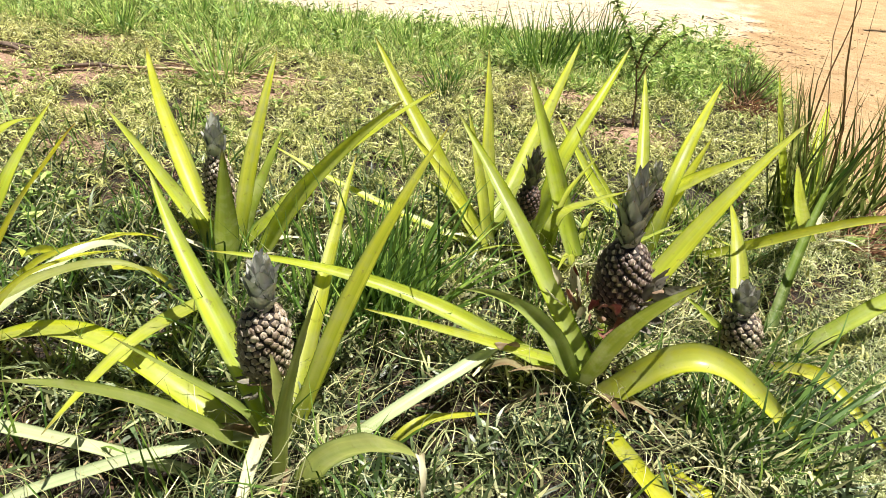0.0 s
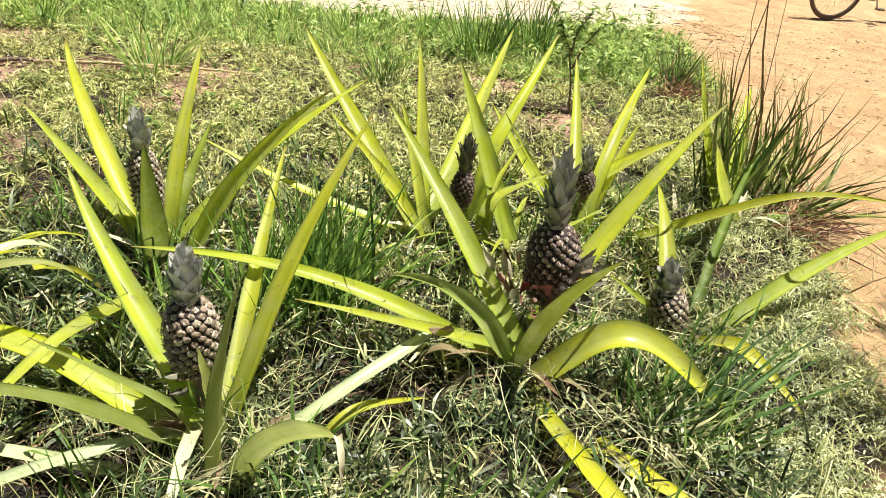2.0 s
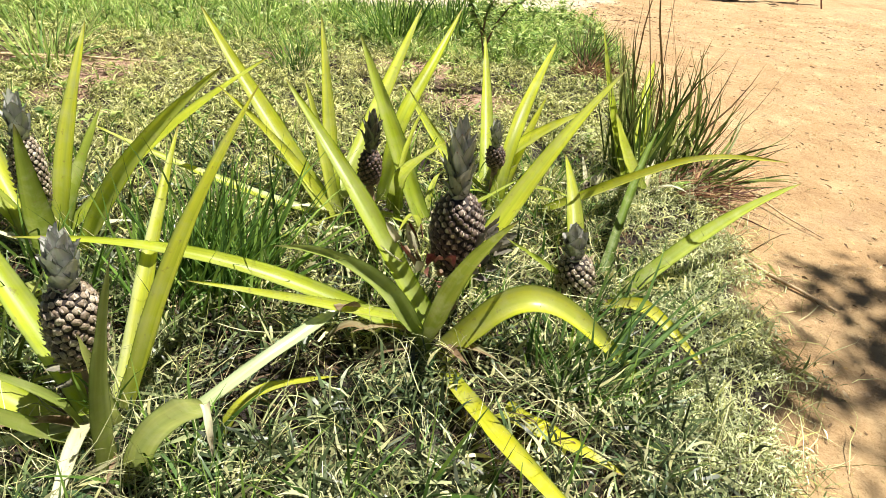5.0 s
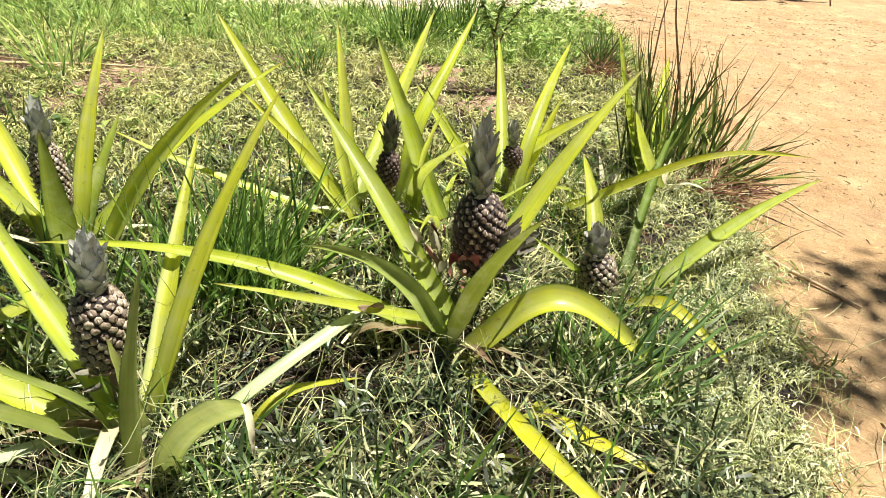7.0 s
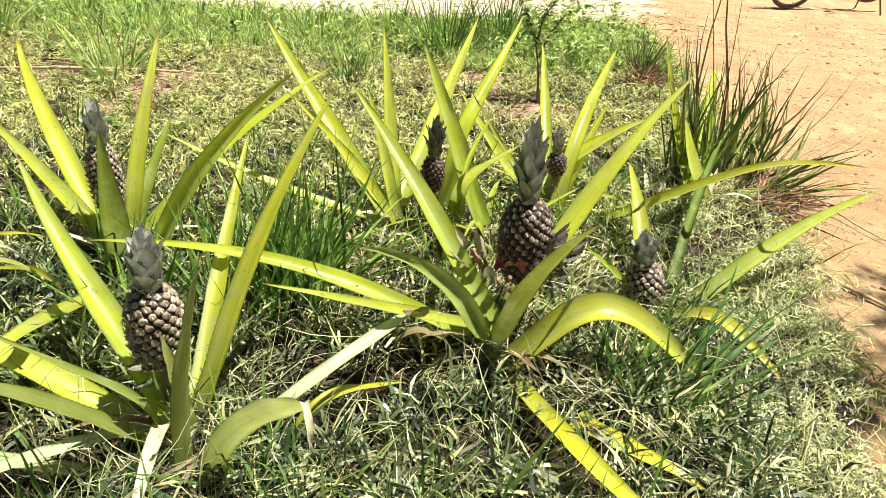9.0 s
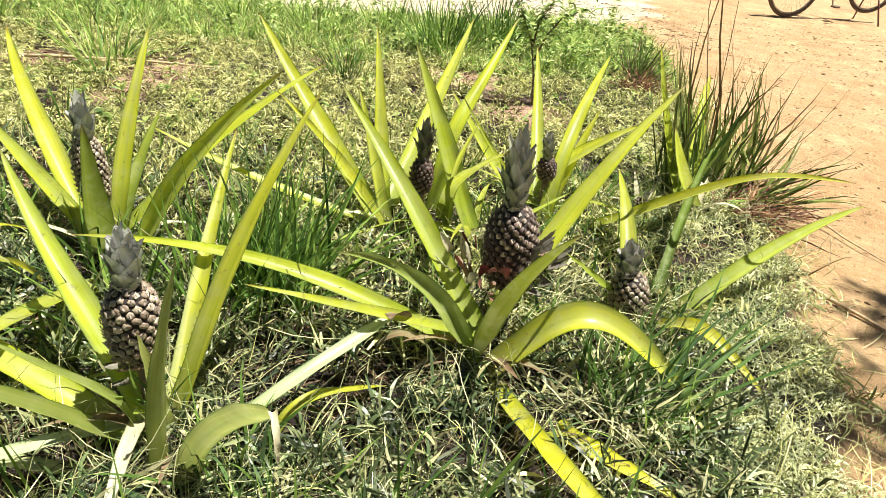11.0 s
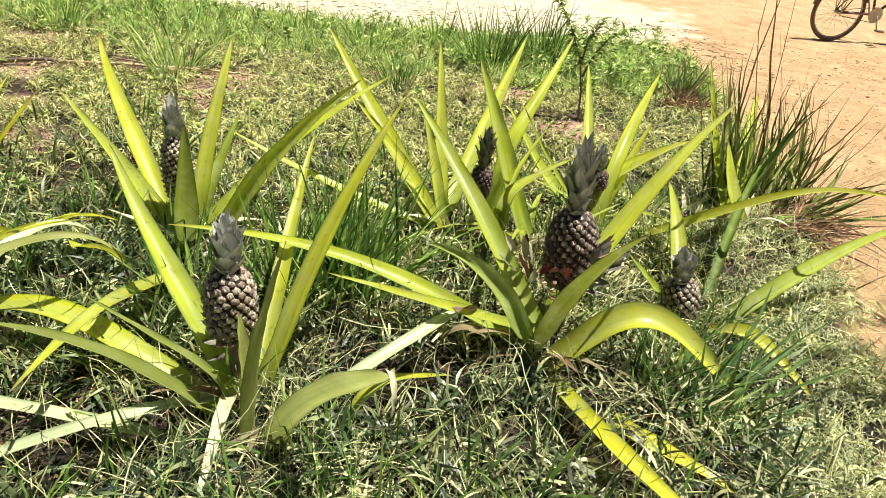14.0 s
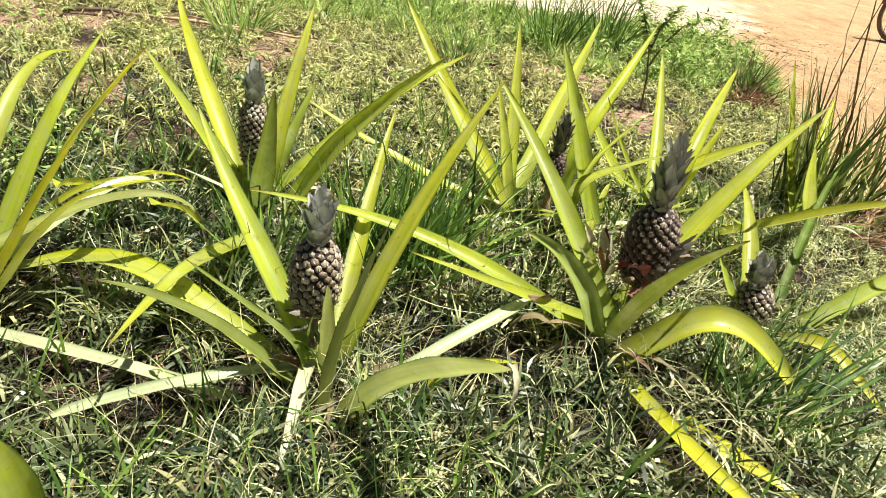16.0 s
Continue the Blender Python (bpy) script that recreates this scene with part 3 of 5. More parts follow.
def rosette(owner, z0, length, radius, count, mat, blade, name="crown_leaf", spread=1.0):
    """Overlapping pointed leaves round an upright axis."""
    for k in range(count):
        f = k / max(1, count - 1)
        turn = 137.5 * k + random.uniform(-8, 8)
        z = z0 + length * 0.66 * f
        long = blade * (1.0 - 0.35 * abs(f - 0.45)) * random.uniform(0.9, 1.1)
        rise = 60 + 22 * f
        inset = 0.55 * radius * (1 - 0.8 * f)
        leaf(owner, turn, rise, min(87, rise + 16 * spread), long, random.uniform(-8, 8), 0.4, 0.2, inset * math.cos(radians(turn)), inset * math.sin(radians(turn)), z,
             radius * (1.75 - 0.6 * f), 0, mat, rows=10, name=name, channel=0.3, full=0.45)


def fruit(owner, base, axis, radius, height, tall, crown_radius, eyes, crown_leaves, mat, eye_kind, label, spin=0.0):
    """A pineapple on its stalk: rind, fruitlets in spirals and a leafy crown. base: its underside, seen from the plant's foot."""
    axis = Vector(axis).normalized()
    prof = lambda s: radius * max(0.0, 1 - (abs(s - 0.47) / 0.555) ** 2.8) ** 0.5
    bm = bmesh.new()
    rows = []
    for i in range(13):
        s = i / 12
        r = max(0.25 * radius, prof(s) * 0.93)
        rows.append([bm.verts.new((r * math.cos(6.2832 * k / 20), r * math.sin(6.2832 * k / 20), s * height)) for k in range(20)])
    for a, b in zip(rows, rows[1:]):
        for k in range(20):
            bm.faces.new((a[k], a[(k + 1) % 20], b[(k + 1) % 20], b[k])).smooth = True
    bm.faces.new(rows[0][::-1])
    bm.faces.new(rows[-1])
    body = part("fruit", bm, CORE, owner, label)
    body.matrix_basis = Matrix.Translation(base) @ Vector(axis).to_track_quat("Z", "Y").to_matrix().to_4x4() @ pose(0, 0, 0, 0, 0, spin)
    eyes = int(eyes * 1.75)
    size = math.sqrt(2 * math.pi * radius * 0.86 * height / eyes) * 0.96
    for k in range(eyes):
        s = 0.03 + 0.96 * (k + 0.5) / eyes
        a = radians(137.508 * k)
        r, slope = prof(s), (prof(s + 0.01) - prof(s - 0.01)) / (0.02 * height)
        nrm = Vector((math.cos(a), math.sin(a), -slope)).normalized()
        tang = Vector((-math.sin(a), math.cos(a), 0))
        up = nrm.cross(tang)
        rot = Matrix((tang, up, nrm)).transposed().to_4x4()
        eye = new("eye", eye_kind[(k * 7 // 3) % len(eye_kind)])
        eye.parent = body
        grow = size * (0.70 + 0.30 * min(1.0, r / radius + 0.1)) * random.uniform(0.85, 1.1)
        eye.matrix_basis = Matrix.Translation((r * math.cos(a) * 0.97, r * math.sin(a) * 0.97, s * height)) @ rot @ pose(0, 0, 0, random.uniform(-13, 13), random.uniform(-13, 13), random.uniform(-18, 18)) @ Matrix.Diagonal((grow * random.uniform(0.9, 1.08), grow, grow * random.uniform(0.5, 0.85), 1))
    crown(body, height * 0.91, tall, crown_radius, crown_leaves, mat)
    bm = bmesh.new()
    path_tube(bm, [(base[0] * 0.85, base[1] * 0.85, 0.0), (base[0] * 0.95, base[1] * 0.95, base[2] * 0.5), Vector(base) + axis * 0.01], 0.017, 0.014, 8)
    part("stalk", bm, STALK, owner)
    return body


def slip(owner, at, axis, length, radius, count, mat, label):
    """A young shoot at the foot of a fruit."""
    bm = bmesh.new()
    path_tube(bm, [(0, 0, -0.02), (0, 0, length * 0.6)], radius * 0.5, radius * 0.25, 8)
    core = part("slip", bm, STALK, owner, label)
    core.matrix_basis = Matrix.Translation(at) @ Vector(axis).to_track_quat("Z", "Y").to_matrix().to_4x4()
    rosette(core, 0.0, length, radius, count, mat, length * 0.75, "slip_leaf", 0.6)


def base_leaves(owner, count, reach, mat, az_from=0.0, az_to=360.0):
    """Short low leaves round the foot of a plant."""
    for k in range(count):
        az = az_from + (az_to - az_from) * (k + random.uniform(0.1, 0.9)) / count
        leaf(owner, az, random.uniform(25, 65), random.uniform(-20, 25), reach * random.uniform(0.6, 1.1), random.uniform(-20, 20), 0.5, 0.25,
             0, 0, random.uniform(0.0, 0.05), random.uniform(0.022, 0.034), 0, mat, rows=16)


plant_a = plant(-0.590, 1.060, "low pineapple plant with arching yellow-green leaves and ripening fruit")
leaf(plant_a, 145.3, 42.6, 31.5, 0.833, -12.1, 0.46, 0.29, -0.017, -0.005, 0.046, 0.068, 4)
leaf(plant_a, 165.2, 23.3, -26.0, 1.270, 22.5, 0.465, 0.072, -0.039, -0.025, 0.005, 0.070, 2, mat=LEAF_YELLOW, full=0.6)
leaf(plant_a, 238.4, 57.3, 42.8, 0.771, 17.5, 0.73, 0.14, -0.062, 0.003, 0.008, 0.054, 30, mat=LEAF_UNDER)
leaf(plant_a, 183.7, 12.9, -7.4, 1.059, -9.3, 0.55, 0.30, -0.032, -0.124, 0.014, 0.036, 8, mat=LEAF_PALE, full=0.7)
leaf(plant_a, 213.3, 12.9, -21.0, 0.665, -9.0, 0.60, 0.48, 0.002, 0.015, 0.092, 0.029, 16, mat=LEAF_PALE, full=0.85)
leaf(plant_a, 328.2, 76.8, 43.2, 0.828, -37.7, 0.05, 0.19, 0.041, -0.083, 0.000, 0.060, 56, mat=LEAF_SAGE, full=0.62, ramp_in=0.02, channel=0.3)
leaf(plant_a, 346.4, 87.9, 74.6, 0.647, 1.6, 0.31, 0.18, -0.010, -0.081, 0.006, 0.054, 12, mat=LEAF_SAGE)
leaf(plant_a, 289.6, 85.9, 78.5, 0.331, -2.6, 0.53, 0.29, -0.033, 0.026, 0.065, 0.054, 36, mat=LEAF_SAGE)
leaf(plant_a, 54.4, 66.4, 47.1, 0.859, -0.6, 0.58, 0.34, -0.005, 0.018, 0.077, 0.056, -14)
leaf(plant_a, 41.2, 24.9, 3.8, 0.610, 12.5, 0.49, 0.23, 0.070, -0.044, 0.038, 0.037, -12, mat=LEAF_PALE, full=0.8)
leaf(plant_a, 46.3, 62.8, -22.1, 0.446, -6.5, 0.36, 0.07, 0.206, -0.035, 0.000, 0.032, -10)
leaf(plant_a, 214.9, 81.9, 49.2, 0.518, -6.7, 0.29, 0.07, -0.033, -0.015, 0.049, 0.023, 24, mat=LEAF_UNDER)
leaf(plant_a, 95.6, 29.6, 36.5, 0.889, -6.5, 0.51, 0.30, -0.011, 0.008, 0.035, 0.054, 8)
leaf(plant_a, 279.0, 15.0, -12.0, 0.330, -4.0, 0.25, 0.08, -0.062, 0.004, 0.104, 0.034, 12, mat=LEAF_DRY, label="dried folded leaf tip", channel=0.4, full=0.3, ramp_in=0.05)
leaf(plant_a, 290, -5, -86, 0.085, 10, 0.30, 0.1, 0.394, -0.428, 0.648, 0.011, 20, mat=LEAF_DRY, label="dried curled leaf tip", rows=16, channel=0.9)
fruit(plant_a, (-0.078, 0.065, 0.213), (0.027, 0.000, 1.000), 0.064, 0.218, 0.158, 0.041, 98, 19, CROWN_PALE, EYE_MESH_RIPE, "ripening pineapple with pale eyes and a grey-violet crown")
slip(plant_a, (-0.072, 0.005, 0.238), (-0.75, -0.35, 0.05), 0.042, 0.010, 5, SLIP_GREY, "greyish dried bract under the fruit")
leaf(plant_a, 35, 10, -60, 0.10, 40, 0.4, 0.15, 0.455, 0.300, 0.215, 0.05, 20, mat=LEAF_BROWN, label="curled dead leaf tip", rows=16)
base_leaves(plant_a, 4, 0.26, LEAF_BROWN)

plant_b = plant(0.180, 1.470, "large pineapple plant with tall dark fruit and slips")
leaf(plant_b, 177.8, 26.8, 3.4, 1.166, 13.3, 0.53, 0.18, -0.014, 0.010, 0.035, 0.054, 18)
leaf(plant_b, 199.0, 21.4, 23.5, 0.699, 4.8, 0.51, 0.30, -0.002, 0.023, 0.102, 0.036, 22)
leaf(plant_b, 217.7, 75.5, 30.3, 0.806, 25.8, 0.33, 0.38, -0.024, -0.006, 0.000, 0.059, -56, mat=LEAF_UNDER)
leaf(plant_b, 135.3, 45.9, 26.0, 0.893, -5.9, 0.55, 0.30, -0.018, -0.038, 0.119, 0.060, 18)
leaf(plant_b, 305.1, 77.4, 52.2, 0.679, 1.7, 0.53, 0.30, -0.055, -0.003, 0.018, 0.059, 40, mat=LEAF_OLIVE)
leaf(plant_b, 47.1, 43.9, 33.6, 1.058, -8.9, 0.49, 0.31, -0.008, 0.163, 0.027, 0.066, -18)
leaf(plant_b, 8.8, 54.3, -38.7, 0.858, -42.8, 0.41, 0.06, -0.025, -0.057, 0.006, 0.078, -34, mat=LEAF_YELLOW)
leaf(plant_b, 291.2, 13.9, 21.5, 0.979, 2.0, 0.47, 0.29, -0.006, -0.057, 0.022, 0.054, -6, mat=LEAF_YELLOW)
leaf(plant_b, 318.3, 8.1, -16.2, 0.352, 20.9, 0.93, 0.16, 0.151, -0.243, 0.038, 0.058, 2, mat=LEAF_YELLOW)
fruit(plant_b, (0.041, 0.150, 0.204), (-0.061, 0.000, 0.998), 0.080, 0.262, 0.240, 0.040, 140, 28, CROWN, EYE_MESH, "large dark pineapple with a long grey crown")
slip(plant_b, (-0.010, 0.075, 0.245), (0.0, -0.75, 0.6), 0.095, 0.022, 8, SLIP, "reddish shoot under the fruit")
slip(plant_b, (-0.085, 0.105, 0.255), (-0.42, -0.25, 0.85), 0.125, 0.019, 5, LEAF_DRY, "pale dried shoot under the fruit")
slip(plant_b, (-0.075, 0.120, 0.255), (-0.25, -0.35, 0.9), 0.125, 0.014, 4, SLIP, "reddish shoot under the fruit")
slip(plant_b, (0.105, 0.120, 0.315), (0.65, -0.25, 0.7), 0.090, 0.024, 8, SLIP_GREY, "grey shoot under the fruit")
slip(plant_b, (0.075, 0.080, 0.275), (0.7, -0.6, 0.45), 0.062, 0.020, 7, SLIP_GREY, "grey shoot under the fruit")
leaf(plant_b, 205, 30, -45, 0.22, 20, 0.45, 0.2, -0.06, -0.03, 0.05, 0.028, 35, mat=LEAF_BROWN, label="curled dead leaf", rows=20)
leaf(plant_b, 232, 25, -40, 0.18, -35, 0.45, 0.2, -0.11, -0.08, 0.04, 0.026, -40, mat=LEAF_BROWN, label="curled dead leaf", rows=20)
leaf(plant_b, 180, 40, -60, 0.18, 40, 0.5, 0.2, -0.16, -0.02, 0.08, 0.026, 20, mat=LEAF_BROWN, label="curled dead leaf", rows=20)
base_leaves(plant_b, 6, 0.26, LEAF_BROWN)

plant_c = plant(0.660, 1.870, "pineapple plant with a small dark fruit near the path")
leaf(plant_c, 88.6, 33.4, 16.4, 0.545, 4.2, 0.50, 0.30, 0.016, -0.001, 0.055, 0.062, 6)
leaf(plant_c, 67.5, 19.1, 12.7, 1.126, -7.2, 0.49, 0.31, 0.094, -0.033, 0.042, 0.036, 10, mat=LEAF_SHADED, channel=1.1)
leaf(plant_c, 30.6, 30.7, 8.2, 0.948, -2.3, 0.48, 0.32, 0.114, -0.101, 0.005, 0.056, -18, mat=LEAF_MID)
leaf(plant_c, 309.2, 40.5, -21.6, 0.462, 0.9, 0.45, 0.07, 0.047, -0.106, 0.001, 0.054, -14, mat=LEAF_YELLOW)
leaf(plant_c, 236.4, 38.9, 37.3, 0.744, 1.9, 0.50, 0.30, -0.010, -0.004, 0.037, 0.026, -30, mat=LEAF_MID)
fruit(plant_c, (-0.015, -0.130, 0.056), (-0.199, -0.000, 0.980), 0.063, 0.156, 0.132, 0.047, 70, 15, CROWN, EYE_MESH_RIPE, "small dark pineapple with a short crown")
base_leaves(plant_c, 4, 0.18, LEAF_BROWN)

plant_d = plant(-1.100, 1.840, "upright pineapple plant with yellow leaves and grey-crowned fruit")
leaf(plant_d, 270.7, 22.9, 5.3, 1.020, 4.9, 0.68, 0.07, 0.066, -0.076, 0.000, 0.054, 18)
leaf(plant_d, 165.8, 46.4, 49.7, 0.670, 7.5, 0.49, 0.30, -0.020, -0.001, 0.016, 0.057, 20)
leaf(plant_d, 137.3, 40.9, 22.0, 1.009, -14.7, 0.44, 0.29, -0.043, -0.033, 0.058, 0.070, 0)
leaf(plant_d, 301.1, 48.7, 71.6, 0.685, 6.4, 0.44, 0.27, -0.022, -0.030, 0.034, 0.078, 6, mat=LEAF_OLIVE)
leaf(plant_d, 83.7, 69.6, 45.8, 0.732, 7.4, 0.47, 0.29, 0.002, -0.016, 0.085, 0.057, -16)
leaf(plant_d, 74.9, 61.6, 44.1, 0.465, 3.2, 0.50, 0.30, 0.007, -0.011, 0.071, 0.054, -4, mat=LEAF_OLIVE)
leaf(plant_d, 7.4, 68.4, 40.6, 0.875, 4.9, 0.44, 0.31, 0.054, -0.052, 0.002, 0.065, -60)
leaf(plant_d, 39.6, 43.7, 24.5, 0.933, -0.1, 0.47, 0.29, -0.000, 0.002, 0.076, 0.054, -10)
fruit(plant_d, (-0.052, 0.020, 0.183), (0.022, 0.000, 1.000), 0.051, 0.247, 0.155, 0.039, 125, 17, CROWN_PALE, EYE_MESH_RIPE, "speckled pineapple with a grey-violet crown")
base_leaves(plant_d, 4, 0.28, LEAF_DRY)

plant_e = plant(-0.190, 2.170, "tall yellow-leaved pineapple plant in the grass")
leaf(plant_e, 140.4, 41.5, 34.0, 1.009, -9.1, 0.52, 0.30, -0.034, -0.024, 0.049, 0.072, 18)
leaf(plant_e, 103.0, 55.0, 54.3, 0.783, 2.2, 0.50, 0.30, -0.032, -0.003, 0.047, 0.054, -2)
leaf(plant_e, 76.9, 23.5, 18.7, 1.323, 2.4, 0.50, 0.31, -0.029, 0.011, 0.102, 0.068, -8)
leaf(plant_e, 216.4, 62.1, 50.1, 0.700, 0.4, 0.54, 0.30, -0.015, -0.007, 0.045, 0.054, -38)
leaf(plant_e, 118.0, 58.0, 50.0, 0.560, 4.0, 0.50, 0.30, -0.010, -0.030, 0.040, 0.044, 14, mat=LEAF_MID)
leaf(plant_e, 181.1, 15.9, 25.0, 0.940, -6.9, 0.56, 0.28, -0.008, -0.005, 0.028, 0.054, 4)
base_leaves(plant_e, 3, 0.26, LEAF_DRY)
base_leaves(plant_e, 5, 0.42, LEAF_MID)

plant_j = plant(0.120, 2.150, "pineapple plant with a blackish small fruit")
leaf(plant_j, 139.8, 64.6, 56.0, 0.703, -7.6, 0.56, 0.28, 0.002, -0.058, 0.090, 0.072, 24)
leaf(plant_j, 60.9, 86.3, 32.5, 0.900, 7.0, 0.30, 0.07, -0.164, 0.027, 0.114, 0.056, -14)
leaf(plant_j, 280.8, 85.3, 34.7, 0.878, 6.8, 0.11, 0.07, -0.118, 0.016, 0.108, 0.054, 2, mat=LEAF_MID)
leaf(plant_j, 278.3, 85.3, 39.9, 0.799, 0.5, 0.25, 0.13, -0.107, 0.010, 0.082, 0.024, -10, mat=LEAF_MID)
fruit(plant_j, (-0.210, -0.030, 0.226), (0.020, 0.000, 1.000), 0.042, 0.130, 0.159, 0.031, 60, 22, CROWN_DARK, EYE_MESH_BLACK, "small blackish pineapple")
base_leaves(plant_j, 3, 0.26, LEAF_DRY)
base_leaves(plant_j, 5, 0.42, LEAF_MID)

plant_f = plant(0.447, 2.504, "pineapple plant with upright leaves and small fruit behind")
leaf(plant_f, 90.2, 36.2, 29.4, 0.871, 2.3, 0.52, 0.30, -0.060, 0.011, 0.035, 0.058, 0)
leaf(plant_f, 69.1, 74.6, 13.5, 1.072, 0.9, 0.25, 0.14, -0.044, -0.176, 0.000, 0.057, -4)
leaf(plant_f, 53.6, 62.7, 43.7, 0.523, 3.1, 0.51, 0.30, -0.019, -0.076, 0.000, 0.054, 6)
leaf(plant_f, 13.9, 41.4, 22.5, 0.453, -1.3, 0.53, 0.29, -0.057, 0.022, 0.151, 0.054, -24)
leaf(plant_f, 144.3, 18.1, 46.4, 0.645, 3.3, 0.30, 0.11, -0.027, -0.016, 0.008, 0.054, 16)
leaf(plant_f, 326.2, 39.7, 9.1, 1.006, 6.0, 0.76, 0.07, 0.104, -0.129, 0.000, 0.054, -24)
leaf(plant_f, 223.6, 41.9, 53.7, 0.777, -0.9, 0.43, 0.28, -0.019, -0.005, 0.018, 0.023, -30, mat=LEAF_MID)
fruit(plant_f, (-0.045, -0.084, 0.190), (-0.079, 0.000, 0.997), 0.039, 0.095, 0.115, 0.028, 52, 18, CROWN, EYE_MESH_RED, "small reddish-brown pineapple")
base_leaves(plant_f, 3, 0.26, LEAF_DRY)
base_leaves(plant_f, 5, 0.42, LEAF_MID)

plant_g = plant(-1.660, 1.020, "yellow-green pineapple plant with long arching leaves")
leaf(plant_g, 30.8, 27.7, -77.6, 0.742, 2.0, 0.98, 0.14, -0.009, 0.001, 0.139, 0.046, -16, mat=LEAF_SAGE)
leaf(plant_g, 62.5, 59.6, 36.0, 0.831, 18.7, 0.80, 0.12, 0.051, 0.005, 0.034, 0.054, -22)
leaf(plant_g, 15.7, 60.5, 47.5, 0.935, 25.0, 0.80, 0.10, 0.077, -0.042, 0.009, 0.070, 8, mat=LEAF_YELLOW)
leaf(plant_g, 101.0, 43.2, -20.2, 0.998, 0.4, 0.78, 0.14, 0.008, 0.008, 0.074, 0.060, -8)
leaf(plant_g, 19.4, 56.1, 7.3, 0.741, -3.2, 0.68, 0.10, 0.060, 0.026, 0.008, 0.054, 16, mat=LEAF_YELLOW)
leaf(plant_g, 64.5, 20.9, -65.4, 0.872, 2.1, 0.69, 0.07, 0.012, 0.003, 0.059, 0.054, -6, mat=LEAF_PALE)
leaf(plant_g, 20.0, 38.0, 8.0, 0.360, 8.0, 0.50, 0.2, -0.047, 0.447, 0.080, 0.050, 30, mat=LEAF_YELLOW, label="yellowed drooping leaf")
leaf(plant_g, 50.0, 5.0, -45.0, 0.150, 9.0, 0.50, 0.2, -0.010, 0.441, 0.160, 0.058, 40, mat=LEAF_YELLOW, label="yellowed drooping leaf", rows=20)
leaf(plant_g, 61.0, 12.0, -35.0, 0.300, 0.0, 0.50, 0.2, 0.172, 0.462, 0.190, 0.045, 20, mat=LEAF_YELLOW, label="yellowed drooping leaf", rows=24)
leaf(plant_g, 59.6, -20.0, -70.0, 0.270, 0.0, 0.50, 0.2, 0.342, 0.404, 0.200, 0.040, 30, mat=LEAF_YELLOW, label="yellowed drooping leaf", rows=24)
base_leaves(plant_g, 4, 0.28, LEAF_DRY)

plant_h = plant(1.116, 2.612, "young pineapple plant growing inside a grass clump")
leaf(plant_h, 77.5, 39.5, 25.3, 0.764, -8.0, 0.50, 0.30, -0.043, 0.014, 0.053, 0.072, 0)
leaf(plant_h, 122.9, 55.4, 67.6, 0.738, -0.9, 0.40, 0.27, -0.047, 0.007, 0.010, 0.054, 6)
leaf(plant_h, 232.8, 39.8, 44.2, 0.762, 4.2, 0.50, 0.30, -0.009, 0.001, 0.056, 0.054, -4, mat=LEAF_MID)
base_leaves(plant_h, 4, 0.28, LEAF_DRY)

plant_i = plant(-0.950, 0.450, "pineapple plant with one leaf reaching up")
leaf(plant_i, 317.0, 73.0, 54.4, 0.754, 2.7, 0.50, 0.31, -0.010, 0.004, 0.085, 0.076, -2)
base_leaves(plant_i, 3, 0.18, LEAF_BROWN)

plant_k = plant(0.850, 2.560, "small young pineapple plant low in the grass")
fruit(plant_k, (0, 0, 0.015), (0.1, -0.2, 1), 0.034, 0.075, 0.05, 0.018, 40, 12, CROWN, EYE_MESH, "tiny dark pineapple with pale bracts")
base_leaves(plant_k, 5, 0.22, LEAF_DRY)


# ---- grass ----
rng = np.random.default_rng(11)


def scatter(n, y0, y1, power, tuft=0):
    """Places on the field, thicker towards the front, singly or in tufts, thinned over bare soil."""
    m = n // tuft if tuft else n
    y = y0 + (y1 - y0) * rng.uniform(0, 1, m) ** power
    x0 = -0.95 * y - 0.7
    x = x0 + (np.minimum(0.75 * y + 0.6, 2.2) - x0) * rng.uniform(0, 1, m)
    if tuft:
        x, y = np.repeat(x, tuft) + rng.normal(0, 0.016, m * tuft), np.repeat(y, tuft) + rng.normal(0, 0.016, m * tuft)
    rag = 0.07 * np.sin(9 * y + 2 * np.sin(5 * x)) + 0.05 * np.sin(23 * y) + rng.normal(0, 0.05, len(x))
    ok = (x < right_edge(y) + rag) & (y < far_edge(x) + 2 * rag)
    for px, py, pr in BARE:
        near = np.hypot(x - px, (y - py) * 1.4) / pr
        ok &= rng.uniform(0, 1, len(x)) < np.clip(near * 0.8 - 0.25, 0.06, 1)
    for px, py in LAID:
        near = np.hypot(x - px, y - py - 0.03) / 0.10
        ok &= rng.uniform(0, 1, len(x)) < np.clip(near * 1.2 - 0.35, 0.2, 1)
    for px, py, pr in HOLES:
        near = np.hypot(x - px, (y - py) * 1.2) / pr
        ok &= rng.uniform(0, 1, len(x)) < np.clip(near * 1.1 - 0.2, 0.22, 1)
    x, y = x[ok], y[ok]
    return np.stack([x, y, ground_height(x, y) - 0.004], 1)


def thin(p, scale, cut, seed):
    """Leaves bare patches in a scatter."""
    gx, gy = np.arange(-8, 4, 0.05), np.arange(-1, 8, 0.05)
    f = np.array([[noise.noise((float(a) * scale, float(b) * scale, seed)) for a in gx] for b in gy])
    return p[f[((p[:, 1] + 1) / 0.05).astype(int), ((p[:, 0] + 8) / 0.05).astype(int)] > cut]


def lift(p, top):
    """Raises part of a scatter on to the stems of the sward."""
    p[:, 2] += top * rng.uniform(0, 1, len(p)) ** 0.8
    return p


